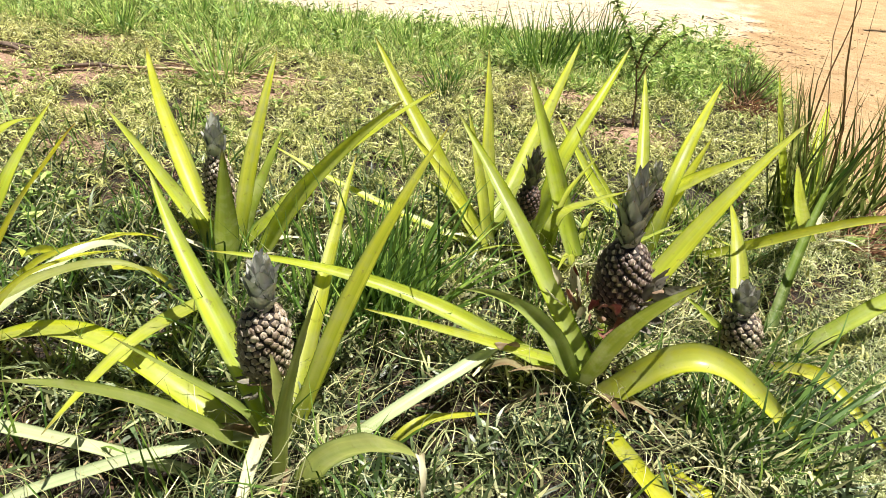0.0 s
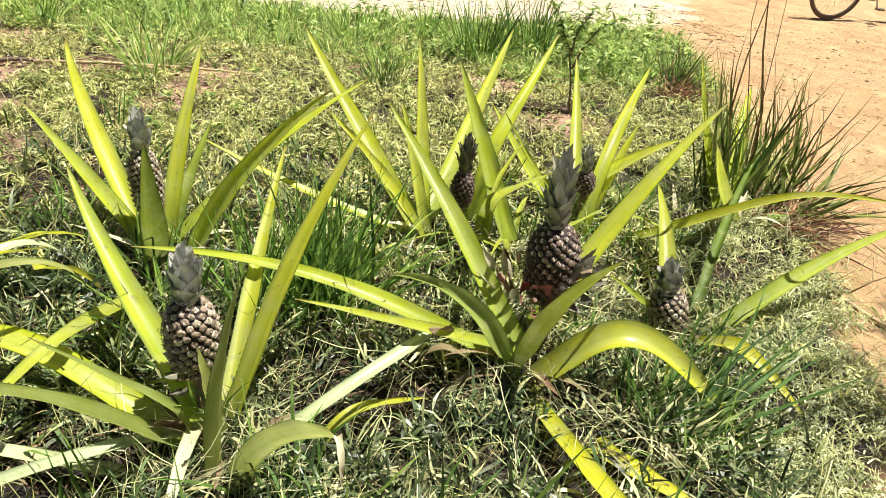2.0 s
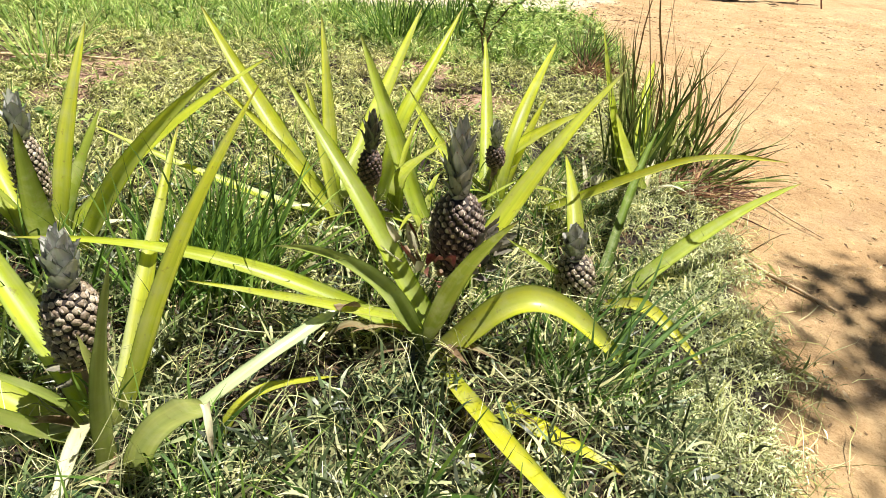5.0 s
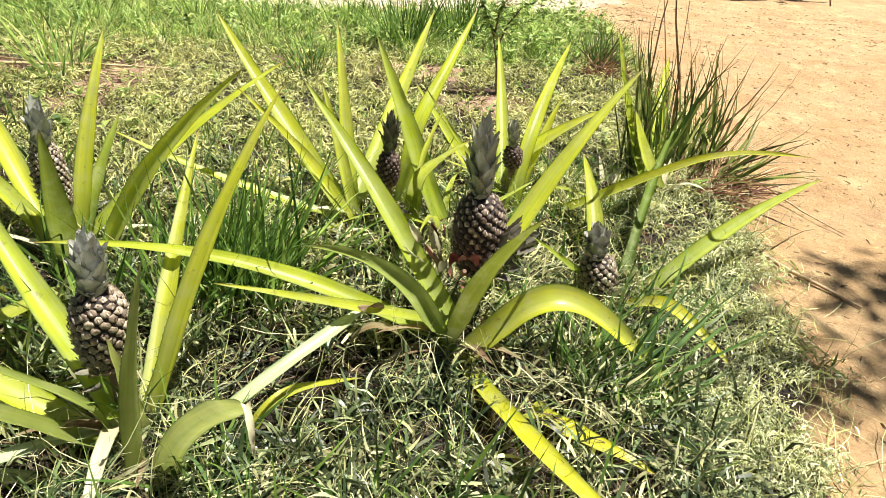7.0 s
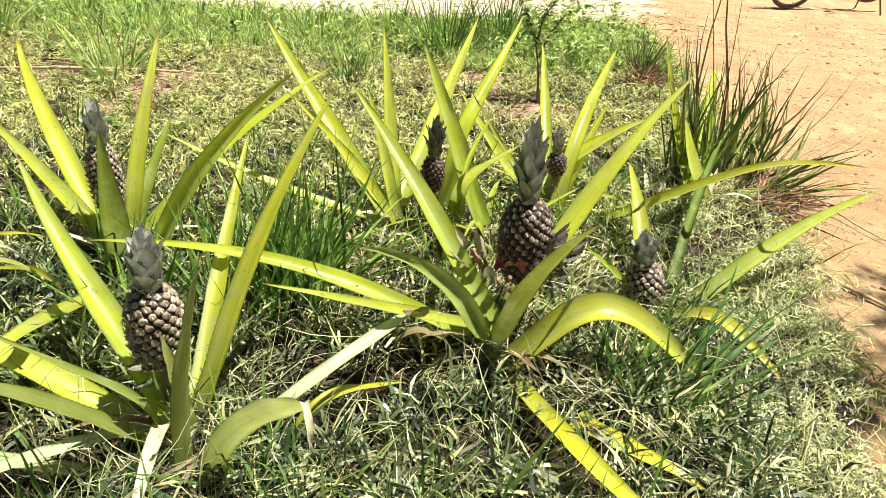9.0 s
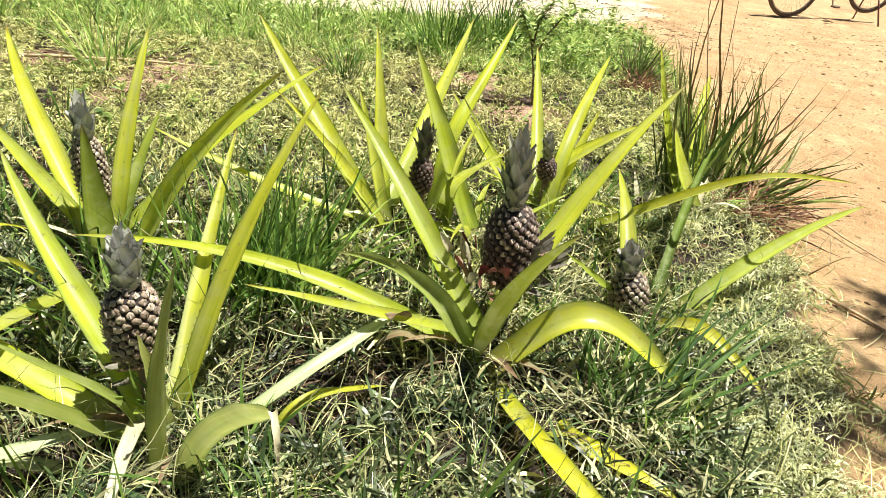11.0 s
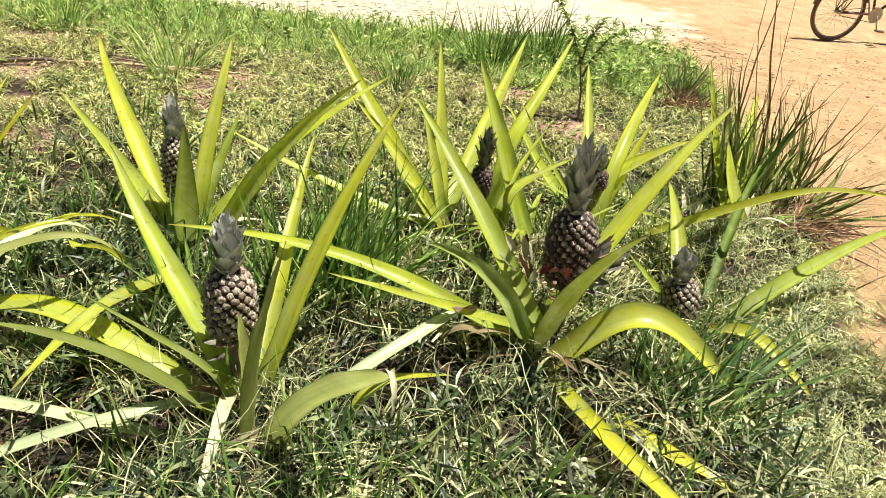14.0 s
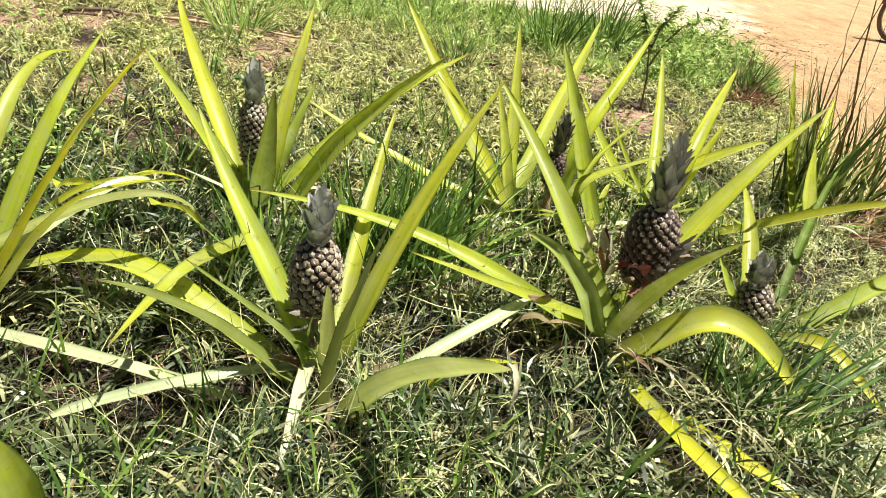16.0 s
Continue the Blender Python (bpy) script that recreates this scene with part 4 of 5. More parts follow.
p = lift(thin(thin(scatter(150000, 1.2, 6.4, 0.85, 11), 3.4, -0.34, 2.0), 8.5, -0.16, 61.0), 0.07)
p = p[(p[:, 1] + 0.12 * p[:, 0] + rng.normal(0, 0.15, len(p)) > 1.6) & (rng.uniform(0, 1, len(p)) < np.where(p[:, 0] > 0.8, 0.45, 1))]
tagged(blades("lawn_grass", p, (0.03, 0.10), (0.004, 0.010), (0, 80), (0.1, 0.9), GRASS, rng=rng, seg=3, curl=0.25, waist=0.4), "short tangled green grass covering the field", "grass", kind="stuff")
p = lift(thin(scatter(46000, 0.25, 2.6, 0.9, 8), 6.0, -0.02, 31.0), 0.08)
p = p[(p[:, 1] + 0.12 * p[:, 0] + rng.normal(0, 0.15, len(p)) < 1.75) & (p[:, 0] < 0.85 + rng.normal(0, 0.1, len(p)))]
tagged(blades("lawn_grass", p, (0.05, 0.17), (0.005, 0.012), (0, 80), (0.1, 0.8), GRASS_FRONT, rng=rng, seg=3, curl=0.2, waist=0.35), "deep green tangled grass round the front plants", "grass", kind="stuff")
p = lift(thin(thin(scatter(250000, 1.0, 6.4, 0.7, 5), 2.1, -0.40, 5.0), 8.5, -0.10, 61.0), 0.07)
p = p[rng.uniform(0, 1, len(p)) < np.clip((p[:, 1] + 0.15 * p[:, 0] - 1.5) / 1.0, 0.04, 1) * np.where((p[:, 0] > 0.75) & (p[:, 1] < 3), 0.15, 1)]
tagged(blades("dry_grass", p, (0.02, 0.075), (0.003, 0.0075), (-5, 65), (0.2, 0.9), STRAW, rng=rng, seg=3, curl=0.35, waist=0.5), "short pale olive grass tangled in the sward", "dry grass", kind="stuff")
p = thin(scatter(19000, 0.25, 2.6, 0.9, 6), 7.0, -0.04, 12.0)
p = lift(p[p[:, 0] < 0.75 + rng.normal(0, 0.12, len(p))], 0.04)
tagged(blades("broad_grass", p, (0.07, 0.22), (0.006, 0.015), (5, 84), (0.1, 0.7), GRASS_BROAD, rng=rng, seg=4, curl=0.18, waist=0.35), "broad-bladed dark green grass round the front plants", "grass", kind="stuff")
p = lift(thin(scatter(36000, 0.3, 2.2, 0.9, 4), 5.0, -0.12, 44.0), 0.085)
p = p[(p[:, 0] < 0.72 + rng.normal(0, 0.1, len(p))) & (rng.uniform(0, 1, len(p)) < np.clip(0.75 + 0.65 * p[:, 0], 0.08, 1))]
tagged(blades("faded_grass", p, (0.03, 0.13), (0.003, 0.010), (-5, 60), (0.1, 0.9), WITHERED, rng=rng, seg=4, curl=0.35, waist=0.5), "withered grey-tan grass blades tangled in the sward", "dry grass", kind="stuff")
p = thin(scatter(3200, 0.4, 2.9, 1.0, 5), 3.0, -0.02, 15.0)
p = p[p[:, 0] < 0.72]
tagged(blades("tall_grass", p, (0.18, 0.42), (0.004, 0.010), (45, 88), (0.05, 0.5), CLUMP, rng=rng, seg=4, curl=0.15, waist=0.45), "taller bright green grass between the plants", "grass", kind="stuff")
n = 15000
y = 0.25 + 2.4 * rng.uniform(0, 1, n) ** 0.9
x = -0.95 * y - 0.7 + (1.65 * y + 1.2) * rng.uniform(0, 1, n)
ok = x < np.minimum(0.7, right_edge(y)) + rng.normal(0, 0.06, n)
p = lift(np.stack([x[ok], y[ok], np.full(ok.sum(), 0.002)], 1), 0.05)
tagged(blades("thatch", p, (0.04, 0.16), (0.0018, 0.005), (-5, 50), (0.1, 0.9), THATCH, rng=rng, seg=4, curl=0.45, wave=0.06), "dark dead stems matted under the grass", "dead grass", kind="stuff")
p = scatter(1700, 0.5, 2.8, 1.0)
tagged(blades("grass_wisps", p, (0.2, 0.48), (0.0013, 0.0026), (30, 85), (0.1, 0.9), GRASS_FINE, rng=rng, waist=0.6, seg=5, curl=0.35, wave=0.06), "thin grass wisps rising between the leaves", "grass stalks", kind="stuff")
for wx, wy, wr, wn in ((-0.59, 1.02, 0.16, 330), (0.18, 1.42, 0.2, 230), (0.62, 1.80, 0.2, 200), (-0.95, 0.55, 0.25, 160), (1.05, 2.5, 0.3, 220)):
    p = np.stack([rng.normal(wx, wr, wn), rng.normal(wy, wr, wn), np.zeros(wn)], 1)
    tagged(blades("grass_wisps", lift(p, 0.08), (0.12, 0.36), (0.0013, 0.0028), (10, 85), (0.1, 1.0), GRASS_FINE, rng=rng, waist=0.6, seg=6, curl=0.5, wave=0.08), "curly dry grass wisps round a pineapple plant", "grass stalks", kind="stuff")
p = thin(scatter(330000, 0.4, 3.4, 0.8), 10.0, -0.34, 63.0)
p = lift(p[p[:, 0] > 0.66 + np.clip(0.3 * (p[:, 1] - 1.5), 0, 0.3) + 0.10 * np.sin(7 * p[:, 1]) + rng.normal(0, 0.08, len(p))], 0.045)
tagged(blades("fine_grass", p, (0.012, 0.046), (0.0025, 0.006), (0, 78), (0.1, 0.9), TURF, rng=rng, seg=3, curl=0.3), "fine grey-green turf at the path's edge", "grass", kind="stuff")
p = lift(scatter(36000, 1.5, 2.9, 1.0, 6), 0.04)
p = p[(p[:, 0] > 0.45) & (p[:, 0] < 1.05 + rng.normal(0, 0.1, len(p))) & (p[:, 1] > 1.65 + rng.normal(0, 0.08, len(p)))]
tagged(blades("path_side_grass", p, (0.03, 0.10), (0.003, 0.008), (5, 84), (0.1, 0.8), CLUMP_DEEP, rng=rng, seg=3, curl=0.25, waist=0.4), "green grass between the small pineapple and the path", "grass", kind="stuff")
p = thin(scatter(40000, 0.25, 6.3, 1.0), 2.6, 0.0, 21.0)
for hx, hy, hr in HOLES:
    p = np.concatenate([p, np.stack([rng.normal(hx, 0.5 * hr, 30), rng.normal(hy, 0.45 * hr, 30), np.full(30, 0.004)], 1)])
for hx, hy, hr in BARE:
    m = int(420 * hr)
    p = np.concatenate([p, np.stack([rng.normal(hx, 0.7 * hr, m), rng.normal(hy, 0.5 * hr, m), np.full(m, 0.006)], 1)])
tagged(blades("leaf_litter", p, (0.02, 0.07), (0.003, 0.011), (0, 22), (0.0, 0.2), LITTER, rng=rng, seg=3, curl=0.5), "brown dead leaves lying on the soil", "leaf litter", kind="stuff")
y = rng.uniform(0.6, 4.6, 900)
x = right_edge(y) + rng.normal(0.02, 0.09, len(y))
tagged(blades("rim_straw", np.stack([x, y, np.array([relief(float(a), float(c)) for a, c in zip(x, y)]) + 0.004], 1), (0.06, 0.26), (0.0015, 0.004), (0, 45), (0.1, 0.7), STRAW, rng=rng, seg=5, curl=0.4, wave=0.08, floor=-0.02), "curly dry straw along the path's rim", "dry grass", kind="stuff")
p = thin(scatter(7000, 0.4, 5.8, 1.1), 1.4, -0.2, 8.0)
tagged(blades("grass_stalks", p, (0.12, 0.34), (0.0015, 0.0028), (35, 85), (0.1, 0.6), STRAW, rng=rng, waist=0.6, seg=4, curl=0.25), "thin arching pale grass stalks", "grass stalks", kind="stuff")


# the field goes on beside and behind the walk
y = rng.uniform(-4.5, 6.0, 110000)
x = rng.uniform(-9.0, 1.2, len(y))
ok = (x < right_edge(y) - 0.05) & (y < far_edge(x)) & ((x < -0.95 * y - 0.6) | (y < 0.3))
x, y = x[ok], y[ok]
by = y + rng.normal(0, 0.5, len(y)) < 0.8 + 0.3 * np.sin(1.3 * x)
for pick, mat in ((by, GRASS_BROAD), (~by, GRASS)):
    tagged(blades("outer_grass", np.stack([x[pick], y[pick], ground_height(x[pick], y[pick])], 1), (0.07, 0.22), (0.005, 0.012), (5, 80), (0.1, 0.8), mat, rng=rng, seg=3, curl=0.2), "rough grass of the field beside the plants", "grass", kind="stuff")


def clump_part(owner, name, x, y, n, length, width, radius, elev, material, label="", az=None, droop=(0.02, 0.35), wave=0.02):
    """Some of the blades of a clump, as one part of it."""
    a = rng.uniform(0, 2 * np.pi, n)
    r = radius * np.sqrt(rng.uniform(0, 1, n))
    px, py = x + r * np.cos(a), y + r * np.sin(a)
    head = a + rng.normal(0, 0.5, n) if az is None else rng.normal(radians(az[0]), radians(az[1]), n)
    ob = blades(name, np.stack([px, py, ground_height(px, py) - 0.003], 1), length, width, elev, droop, material, az=head, rng=rng, waist=0.45, seg=5, curl=0.12, wave=wave)
    ob.parent = owner
    ob.location = -owner.location
    return tagged(ob, label)


def clump(x, y, label):
    top = new("grass_clump")
    top.location = (x, y, float(ground_height(x, y)))
    return tagged(top, label, "grass clump", "clumps of tall grass")


def grass_clump(x, y, n, length, width, radius, elev, material, label, az=None, droop=(0.02, 0.35), wave=0.02):
    """A clump with spreading blades outside and more upright ones in its heart."""
    top = clump(x, y, label)
    mid = 0.5 * (elev[0] + elev[1])
    clump_part(top, "outer_tuft", x, y, 2 * n // 3, length, width, radius, elev, material, "", az, droop, wave)
    clump_part(top, "inner_tuft", x, y, n - 2 * n // 3, length, width, 0.6 * radius, (mid, elev[1]), material, "", az, droop, wave)
    return top


grass_clump(-0.50, 1.66, 200, (0.28, 0.70), (0.007, 0.014), 0.16, (35, 84), CLUMP, "tall arching green grass clump between the pineapples", (50, 60))
grass_clump(-0.66, 1.62, 90, (0.25, 0.62), (0.007, 0.012), 0.12, (40, 85), CLUMP, "tall arching green grass clump between the pineapples", (70, 60))
grass_clump(-0.95, 1.50, 70, (0.20, 0.48), (0.006, 0.011), 0.14, (30, 80), CLUMP, "deep green grass clump beside the front pineapple")
grass_clump(-1.02, 1.22, 60, (0.15, 0.40), (0.006, 0.011), 0.14, (20, 75), CLUMP_DARK, "deep green grass clump beside the front pineapple")
deep = clump(0.62, 1.38, "spreading deep green grass clump by the path")
clump_part(deep, "outer_tuft", 0.60, 1.38, 75, (0.14, 0.33), (0.006, 0.013), 0.15, (25, 70), CLUMP_DEEP, "", (40, 60), (0.0, 0.25))
clump_part(deep, "inner_tuft", 0.58, 1.36, 60, (0.12, 0.30), (0.006, 0.012), 0.15, (45, 86), CLUMP_DEEP, "", (60, 70), (0.0, 0.25))
clump_part(deep, "long_tuft", 0.58, 1.33, 20, (0.38, 0.66), (0.009, 0.017), 0.09, (14, 40), CLUMP_DEEP, "long straight blades", (28, 12), (0.0, 0.08))
clump_part(deep, "low_tuft", 0.60, 1.22, 12, (0.24, 0.42), (0.009, 0.015), 0.08, (6, 20), CLUMP_DEEP, "", (8, 14), (0.0, 0.06))
grass_clump(0.66, 1.70, 45, (0.14, 0.34), (0.006, 0.012), 0.13, (30, 78), CLUMP_DEEP, "deep green grass clump beside a small pineapple", (20, 60))
grass_clump(-2.09, 3.72, 80, (0.25, 0.62), (0.008, 0.013), 0.16, (25, 80), ROADSIDE, "tall fountain-like green grass clump")
grass_clump(-0.72, 4.05, 110, (0.15, 0.30), (0.006, 0.010), 0.14, (30, 80), CLUMP, "small bright green grass clump")
grass_clump(-0.14, 4.75, 120, (0.3, 0.7), (0.008, 0.013), 0.18, (40, 85), CLUMP, "tall green grass clump by the sandy road")
grass_clump(0.25, 5.1, 120, (0.3, 0.75), (0.008, 0.013), 0.2, (45, 85), CLUMP, "tall green grass clump by the sandy road")
for cx, cy, cn in ((-3.3, 4.5, 80), (-2.9, 5.0, 90), (-2.4, 4.75, 70), (-1.7, 5.05, 80), (-1.1, 4.9, 90), (-0.6, 5.3, 80), (-3.8, 5.1, 80)):
    grass_clump(cx, cy, cn, (0.2, 0.5), (0.007, 0.012), 0.16, (35, 82), ROADSIDE, "bright green grass clump by the sandy road")
tuft = clump(1.25, 4.54, "withered grass tuft with a red-brown heart")
clump_part(tuft, "green_tuft", 1.23, 4.64, 70, (0.18, 0.42), (0.006, 0.011), 0.10, (35, 75), CLUMP, "", (60, 60), (0.0, 0.15))
clump_part(tuft, "dry_tuft", 1.24, 4.58, 46, (0.20, 0.46), (0.005, 0.010), 0.08, (35, 75), CLUMP_BROWN, "brown dried blades", (60, 60), (0.0, 0.15))
clump_part(tuft, "withered_heart", 1.26, 4.46, 240, (0.10, 0.26), (0.006, 0.012), 0.14, (5, 60), CLUMP_RED, "red-brown withered leaves", (-80, 70))

# tall dark clump at the edge of the path
tall = clump(1.10, 2.84, "tall dark green grass clump with brown tips")
clump_part(tall, "green_tuft", 1.08, 2.80, 52, (0.34, 0.92), (0.010, 0.020), 0.11, (68, 88), CLUMP_DARK, "", (180, 50), (0.0, 0.10), 0.045)
clump_part(tall, "bright_tuft", 1.12, 2.86, 12, (0.40, 0.80), (0.012, 0.020), 0.09, (68, 88), CLUMP, "", (180, 60), (0.0, 0.10), 0.045)
clump_part(tall, "stalk_tuft", 1.14, 2.85, 5, (0.80, 1.40), (0.006, 0.011), 0.10, (70, 86), CLUMP_BROWN, "brown dried stalks", (180, 40), (0.0, 0.06), 0.05)
lean = clump(1.41, 2.94, "dark green grass clump leaning over the dirt path")
clump_part(lean, "stalk_tuft", 1.40, 3.04, 6, (0.60, 1.36), (0.009, 0.014), 0.04, (69, 78), CLUMP_BROWN, "brown dried stalks", (180, 18), (0.0, 0.05), 0.04)
clump_part(lean, "green_tuft", 1.36, 2.90, 44, (0.28, 0.74), (0.010, 0.019), 0.12, (60, 87), CLUMP_DARK, "", (60, 60), (0.0, 0.12), 0.05)
clump_part(lean, "dry_tuft", 1.42, 2.90, 10, (0.40, 0.74), (0.007, 0.012), 0.08, (45, 70), CLUMP_BROWN, "brown dried blades", (35, 40), (0.0, 0.12), 0.05)
clump_part(lean, "low_tuft", 1.41, 2.78, 46, (0.22, 0.60), (0.009, 0.016), 0.11, (18, 58), CLUMP_DARK, "", (8, 40), (0.0, 0.22), 0.05)
clump_part(lean, "withered_base", 1.36, 2.72, 170, (0.15, 0.40), (0.005, 0.011), 0.16, (5, 48), CLUMP_RED, "dried reddish blades", (-10, 60), (0.0, 0.3), 0.05)


# ---- herbs along the road ----
def herbs(name, n, x0, x1, y0, y1, tall, label, leaf_len=(0.03, 0.07), per=16, leaf_width=(0.010, 0.022), mat=None, rise=(-10, 55)):
    x = rng.uniform(x0, x1, n)
    y = rng.uniform(y0, y1, n)
    ok = (x < right_edge(y) - 0.02) & (y < far_edge(x) + 0.05)
    x, y = x[ok], y[ok]
    n = len(x)
    h = rng.uniform(tall[0], tall[1], n)
    lean_a, lean = rng.uniform(0, 6.28, n), rng.uniform(0, 0.35, n)
    k = np.repeat(np.arange(n), per)
    s = rng.uniform(0.15, 1.0, n * per)
    px = x[k] + h[k] * s * lean[k] * np.cos(lean_a[k])
    py = y[k] + h[k] * s * lean[k] * np.sin(lean_a[k])
    pts = np.stack([px, py, ground_height(px, py) + h[k] * s], 1)
    ob = blades(name, pts, leaf_len, leaf_width, rise, (0.1, 0.5), mat or HERB, rng=rng, waist=0.42)
    return tagged(ob, label, "herbs", kind="stuff")


herbs("roadside_herbs", 620, -4.6, 1.5, 4.6, 6.1, (0.06, 0.22), "leafy bright green herbs along the sandy road", per=18)
for hx, hy, ht in ((0.75, 4.45, 0.34), (0.95, 4.62, 0.42), (0.62, 4.75, 0.36), (0.62, 5.3, 0.42), (0.80, 5.65, 0.36), (0.98, 5.2, 0.36), (1.1, 5.75, 0.42), (0.72, 4.95, 0.26), (1.32, 5.5, 0.28), (1.0, 4.85, 0.22)):
    herbs("roadside_herbs", 7, hx - 0.17, hx + 0.17, hy - 0.2, hy + 0.2, (0.35 * ht, 0.95 * ht), "taller leafy herbs at the road's corner", (0.04, 0.09), 30, (0.009, 0.017), HERB_PALE, (0, 65))
herbs("low_herbs", 260, -4.2, 1.3, 2.6, 5.0, (0.03, 0.12), "low broad-leaved herbs among the grass", per=10)
herbs("low_herbs", 30, -2.3, -1.75, 1.6, 2.1, (0.04, 0.16), "low broad-leaved herbs among the grass", (0.04, 0.07), 12)


y = 6.15 - 1.75 * rng.uniform(0, 1, 62000) ** 1.3
x = rng.uniform(-5.0, 1.6, len(y))
ok = (x < right_edge(y) - 0.05) & (y < far_edge(x) + 0.08) & (np.hypot(x - 1.26, y - 4.46) > 0.24)
x, y = x[ok], y[ok]
ok = np.array([noise.noise((float(a) * 1.8, float(b) * 1.8, 4.0)) > (-0.12 if a > -0.8 else -0.30) for a, b in zip(x, y)])
x, y = x[ok], y[ok]
tagged(blades("roadside_grass", np.stack([x, y, ground_height(x, y)], 1), (0.08, 0.28), (0.005, 0.010), (20, 84), (0.1, 0.7), ROADSIDE, rng=rng, seg=3, curl=0.2), "lush green grass along the sandy road", "grass", kind="stuff")


def shrub(x, y, stems, label):
    """A slender shrub: bent stems, and narrow leaves in whorls along the upper part of each."""
    top = new("shrub")
    top.location = (x, y, float(ground_height(x, y)))
    tagged(top, label, "shrub")
    for pts, bare, count in stems:
        pts = [Vector(q) for q in pts]
        bm = bmesh.new()
        path_tube(bm, pts, 0.007, 0.002)
        stem = part("stem", bm, BARK, top)
        spots, heads = [], []
        for k in range(count):
            f = bare + (1 - bare) * k / (count - 1)
            i = min(int(f * (len(pts) - 1)), len(pts) - 2)
            at = pts[i].lerp(pts[i + 1], f * (len(pts) - 1) - i)
            for j in range(6):
                spots.append(at + Vector((random.gauss(0, 0.006), random.gauss(0, 0.006), random.gauss(0, 0.01))))
                heads.append(radians(137.5 * k + 60 * j) + random.uniform(-0.4, 0.4))
        leaves = blades("foliage", np.array(spots), (0.035, 0.085), (0.011, 0.020), (-15, 55), (0.2, 0.6), HERB, az=np.array(heads), rng=rng, waist=0.42, seg=4, curl=0.1)
        leaves.parent = stem
    return top


shrub(0.46, 3.85, [([(0, 0, 0), (-0.02, 0.01, 0.20), (-0.06, 0.02, 0.38), (-0.14, 0.03, 0.55), (-0.28, 0.03, 0.76)], 0.48, 24),
                   ([(-0.03, 0.01, 0.28), (0.02, 0.03, 0.42), (0.10, 0.05, 0.53), (0.22, 0.06, 0.58)], 0.25, 13),
                   ([(-0.05, 0.01, 0.36), (-0.04, -0.02, 0.50), (0.02, -0.04, 0.62)], 0.3, 9)],
      "slender shrub with dark stem and narrow green leaves")


def twig(pts, r, label, branches=(), mat=None):
    top = new("fallen_twig")
    top.location = pts[0]
    tagged(top, label, "twig", "fallen twigs")
    o = Vector(pts[0])
    bm = bmesh.new()
    path_tube(bm, [Vector(q) - o for q in pts], r, r * 0.45)
    part("stick", bm, mat or TWIG, top)
    for a, b in branches:
        bm = bmesh.new()
        path_tube(bm, [Vector(a) - o, (Vector(a) + Vector(b)) / 2 - o + Vector((0, 0, 0.01)), Vector(b) - o], r * 0.6, r * 0.25)
        part("side_branch", bm, mat or TWIG, top)
    return top


twig([(-2.75, 3.60, 0.05), (-2.4, 3.68, 0.06), (-1.9, 3.80, 0.05), (-1.5, 3.84, 0.04)], 0.012, "long dry stick lying in the grass")
twig([(-2.6, 3.78, 0.03), (-2.2, 3.74, 0.05), (-1.75, 3.70, 0.03)], 0.008, "thin dry stick lying in the grass")
twig([(-3.95, 3.62, 0.05), (-3.72, 3.70, 0.07), (-3.55, 3.77, 0.05), (-3.4, 3.76, 0.04)], 0.026, "weathered grey-brown branch lying in the grass", [((-3.7, 3.72, 0.06), (-3.55, 3.60, 0.08))], DEADWOOD)
twig([(-3.8, 3.80, 0.04), (-3.5, 3.70, 0.06), (-3.25, 3.58, 0.03)], 0.020, "weathered grey-brown branch lying in the grass", mat=DEADWOOD)
twig([(-3.1, 3.52, 0.03), (-2.85, 3.62, 0.05), (-2.55, 3.66, 0.03)], 0.016, "dark dead branch lying on bare soil", [((-2.85, 3.62, 0.05), (-2.75, 3.50, 0.05))], DEADWOOD)
twig([(-2.55, 3.90, 0.02), (-2.3, 3.82, 0.04), (-2.0, 3.86, 0.02)], 0.007, "thin dry stick lying in the grass")
twig([(-2.45, 3.62, 0.02), (-2.25, 3.70, 0.03), (-2.05, 3.68, 0.02)], 0.006, "thin dry stick lying in the grass")
twig([(1.41, 2.16, 0.0), (1.47, 2.08, -0.012), (1.56, 1.97, -0.012), (1.65, 1.85, -0.016)], 0.010, "dry pale brown stick on the dirt path")
twig([(1.58, 2.95, 0.05), (1.65, 2.83, 0.02), (1.78, 2.58, -0.012), (1.88, 2.39, -0.016)], 0.006, "thin forked twig on the dirt path", [((1.70, 2.73, 0.01), (1.80, 2.72, -0.015))])
twig([(1.46, 2.20, 0.00), (1.50, 2.17, 0.08), (1.49, 2.22, 0.17)], 0.004, "thin dark upright twig at the path's rim", [((1.50, 2.17, 0.08), (1.55, 2.12, 0.15))])


# ---- dirt path: pebbles and bits ----
def pebble_mesh(seed):
    bm = bmesh.new()
    bmesh.ops.create_icosphere(bm, subdivisions=1, radius=1.0)
    for v in bm.verts:
        v.co *= 0.8 + 0.35 * noise.noise(v.co * 1.7 + Vector((seed, 0, 0)))
        v.co.z *= 0.55
    me = bpy.data.meshes.new("pebble")
    bm.to_mesh(me)
    bm.free()
    me.materials.append(STONE)
    return me


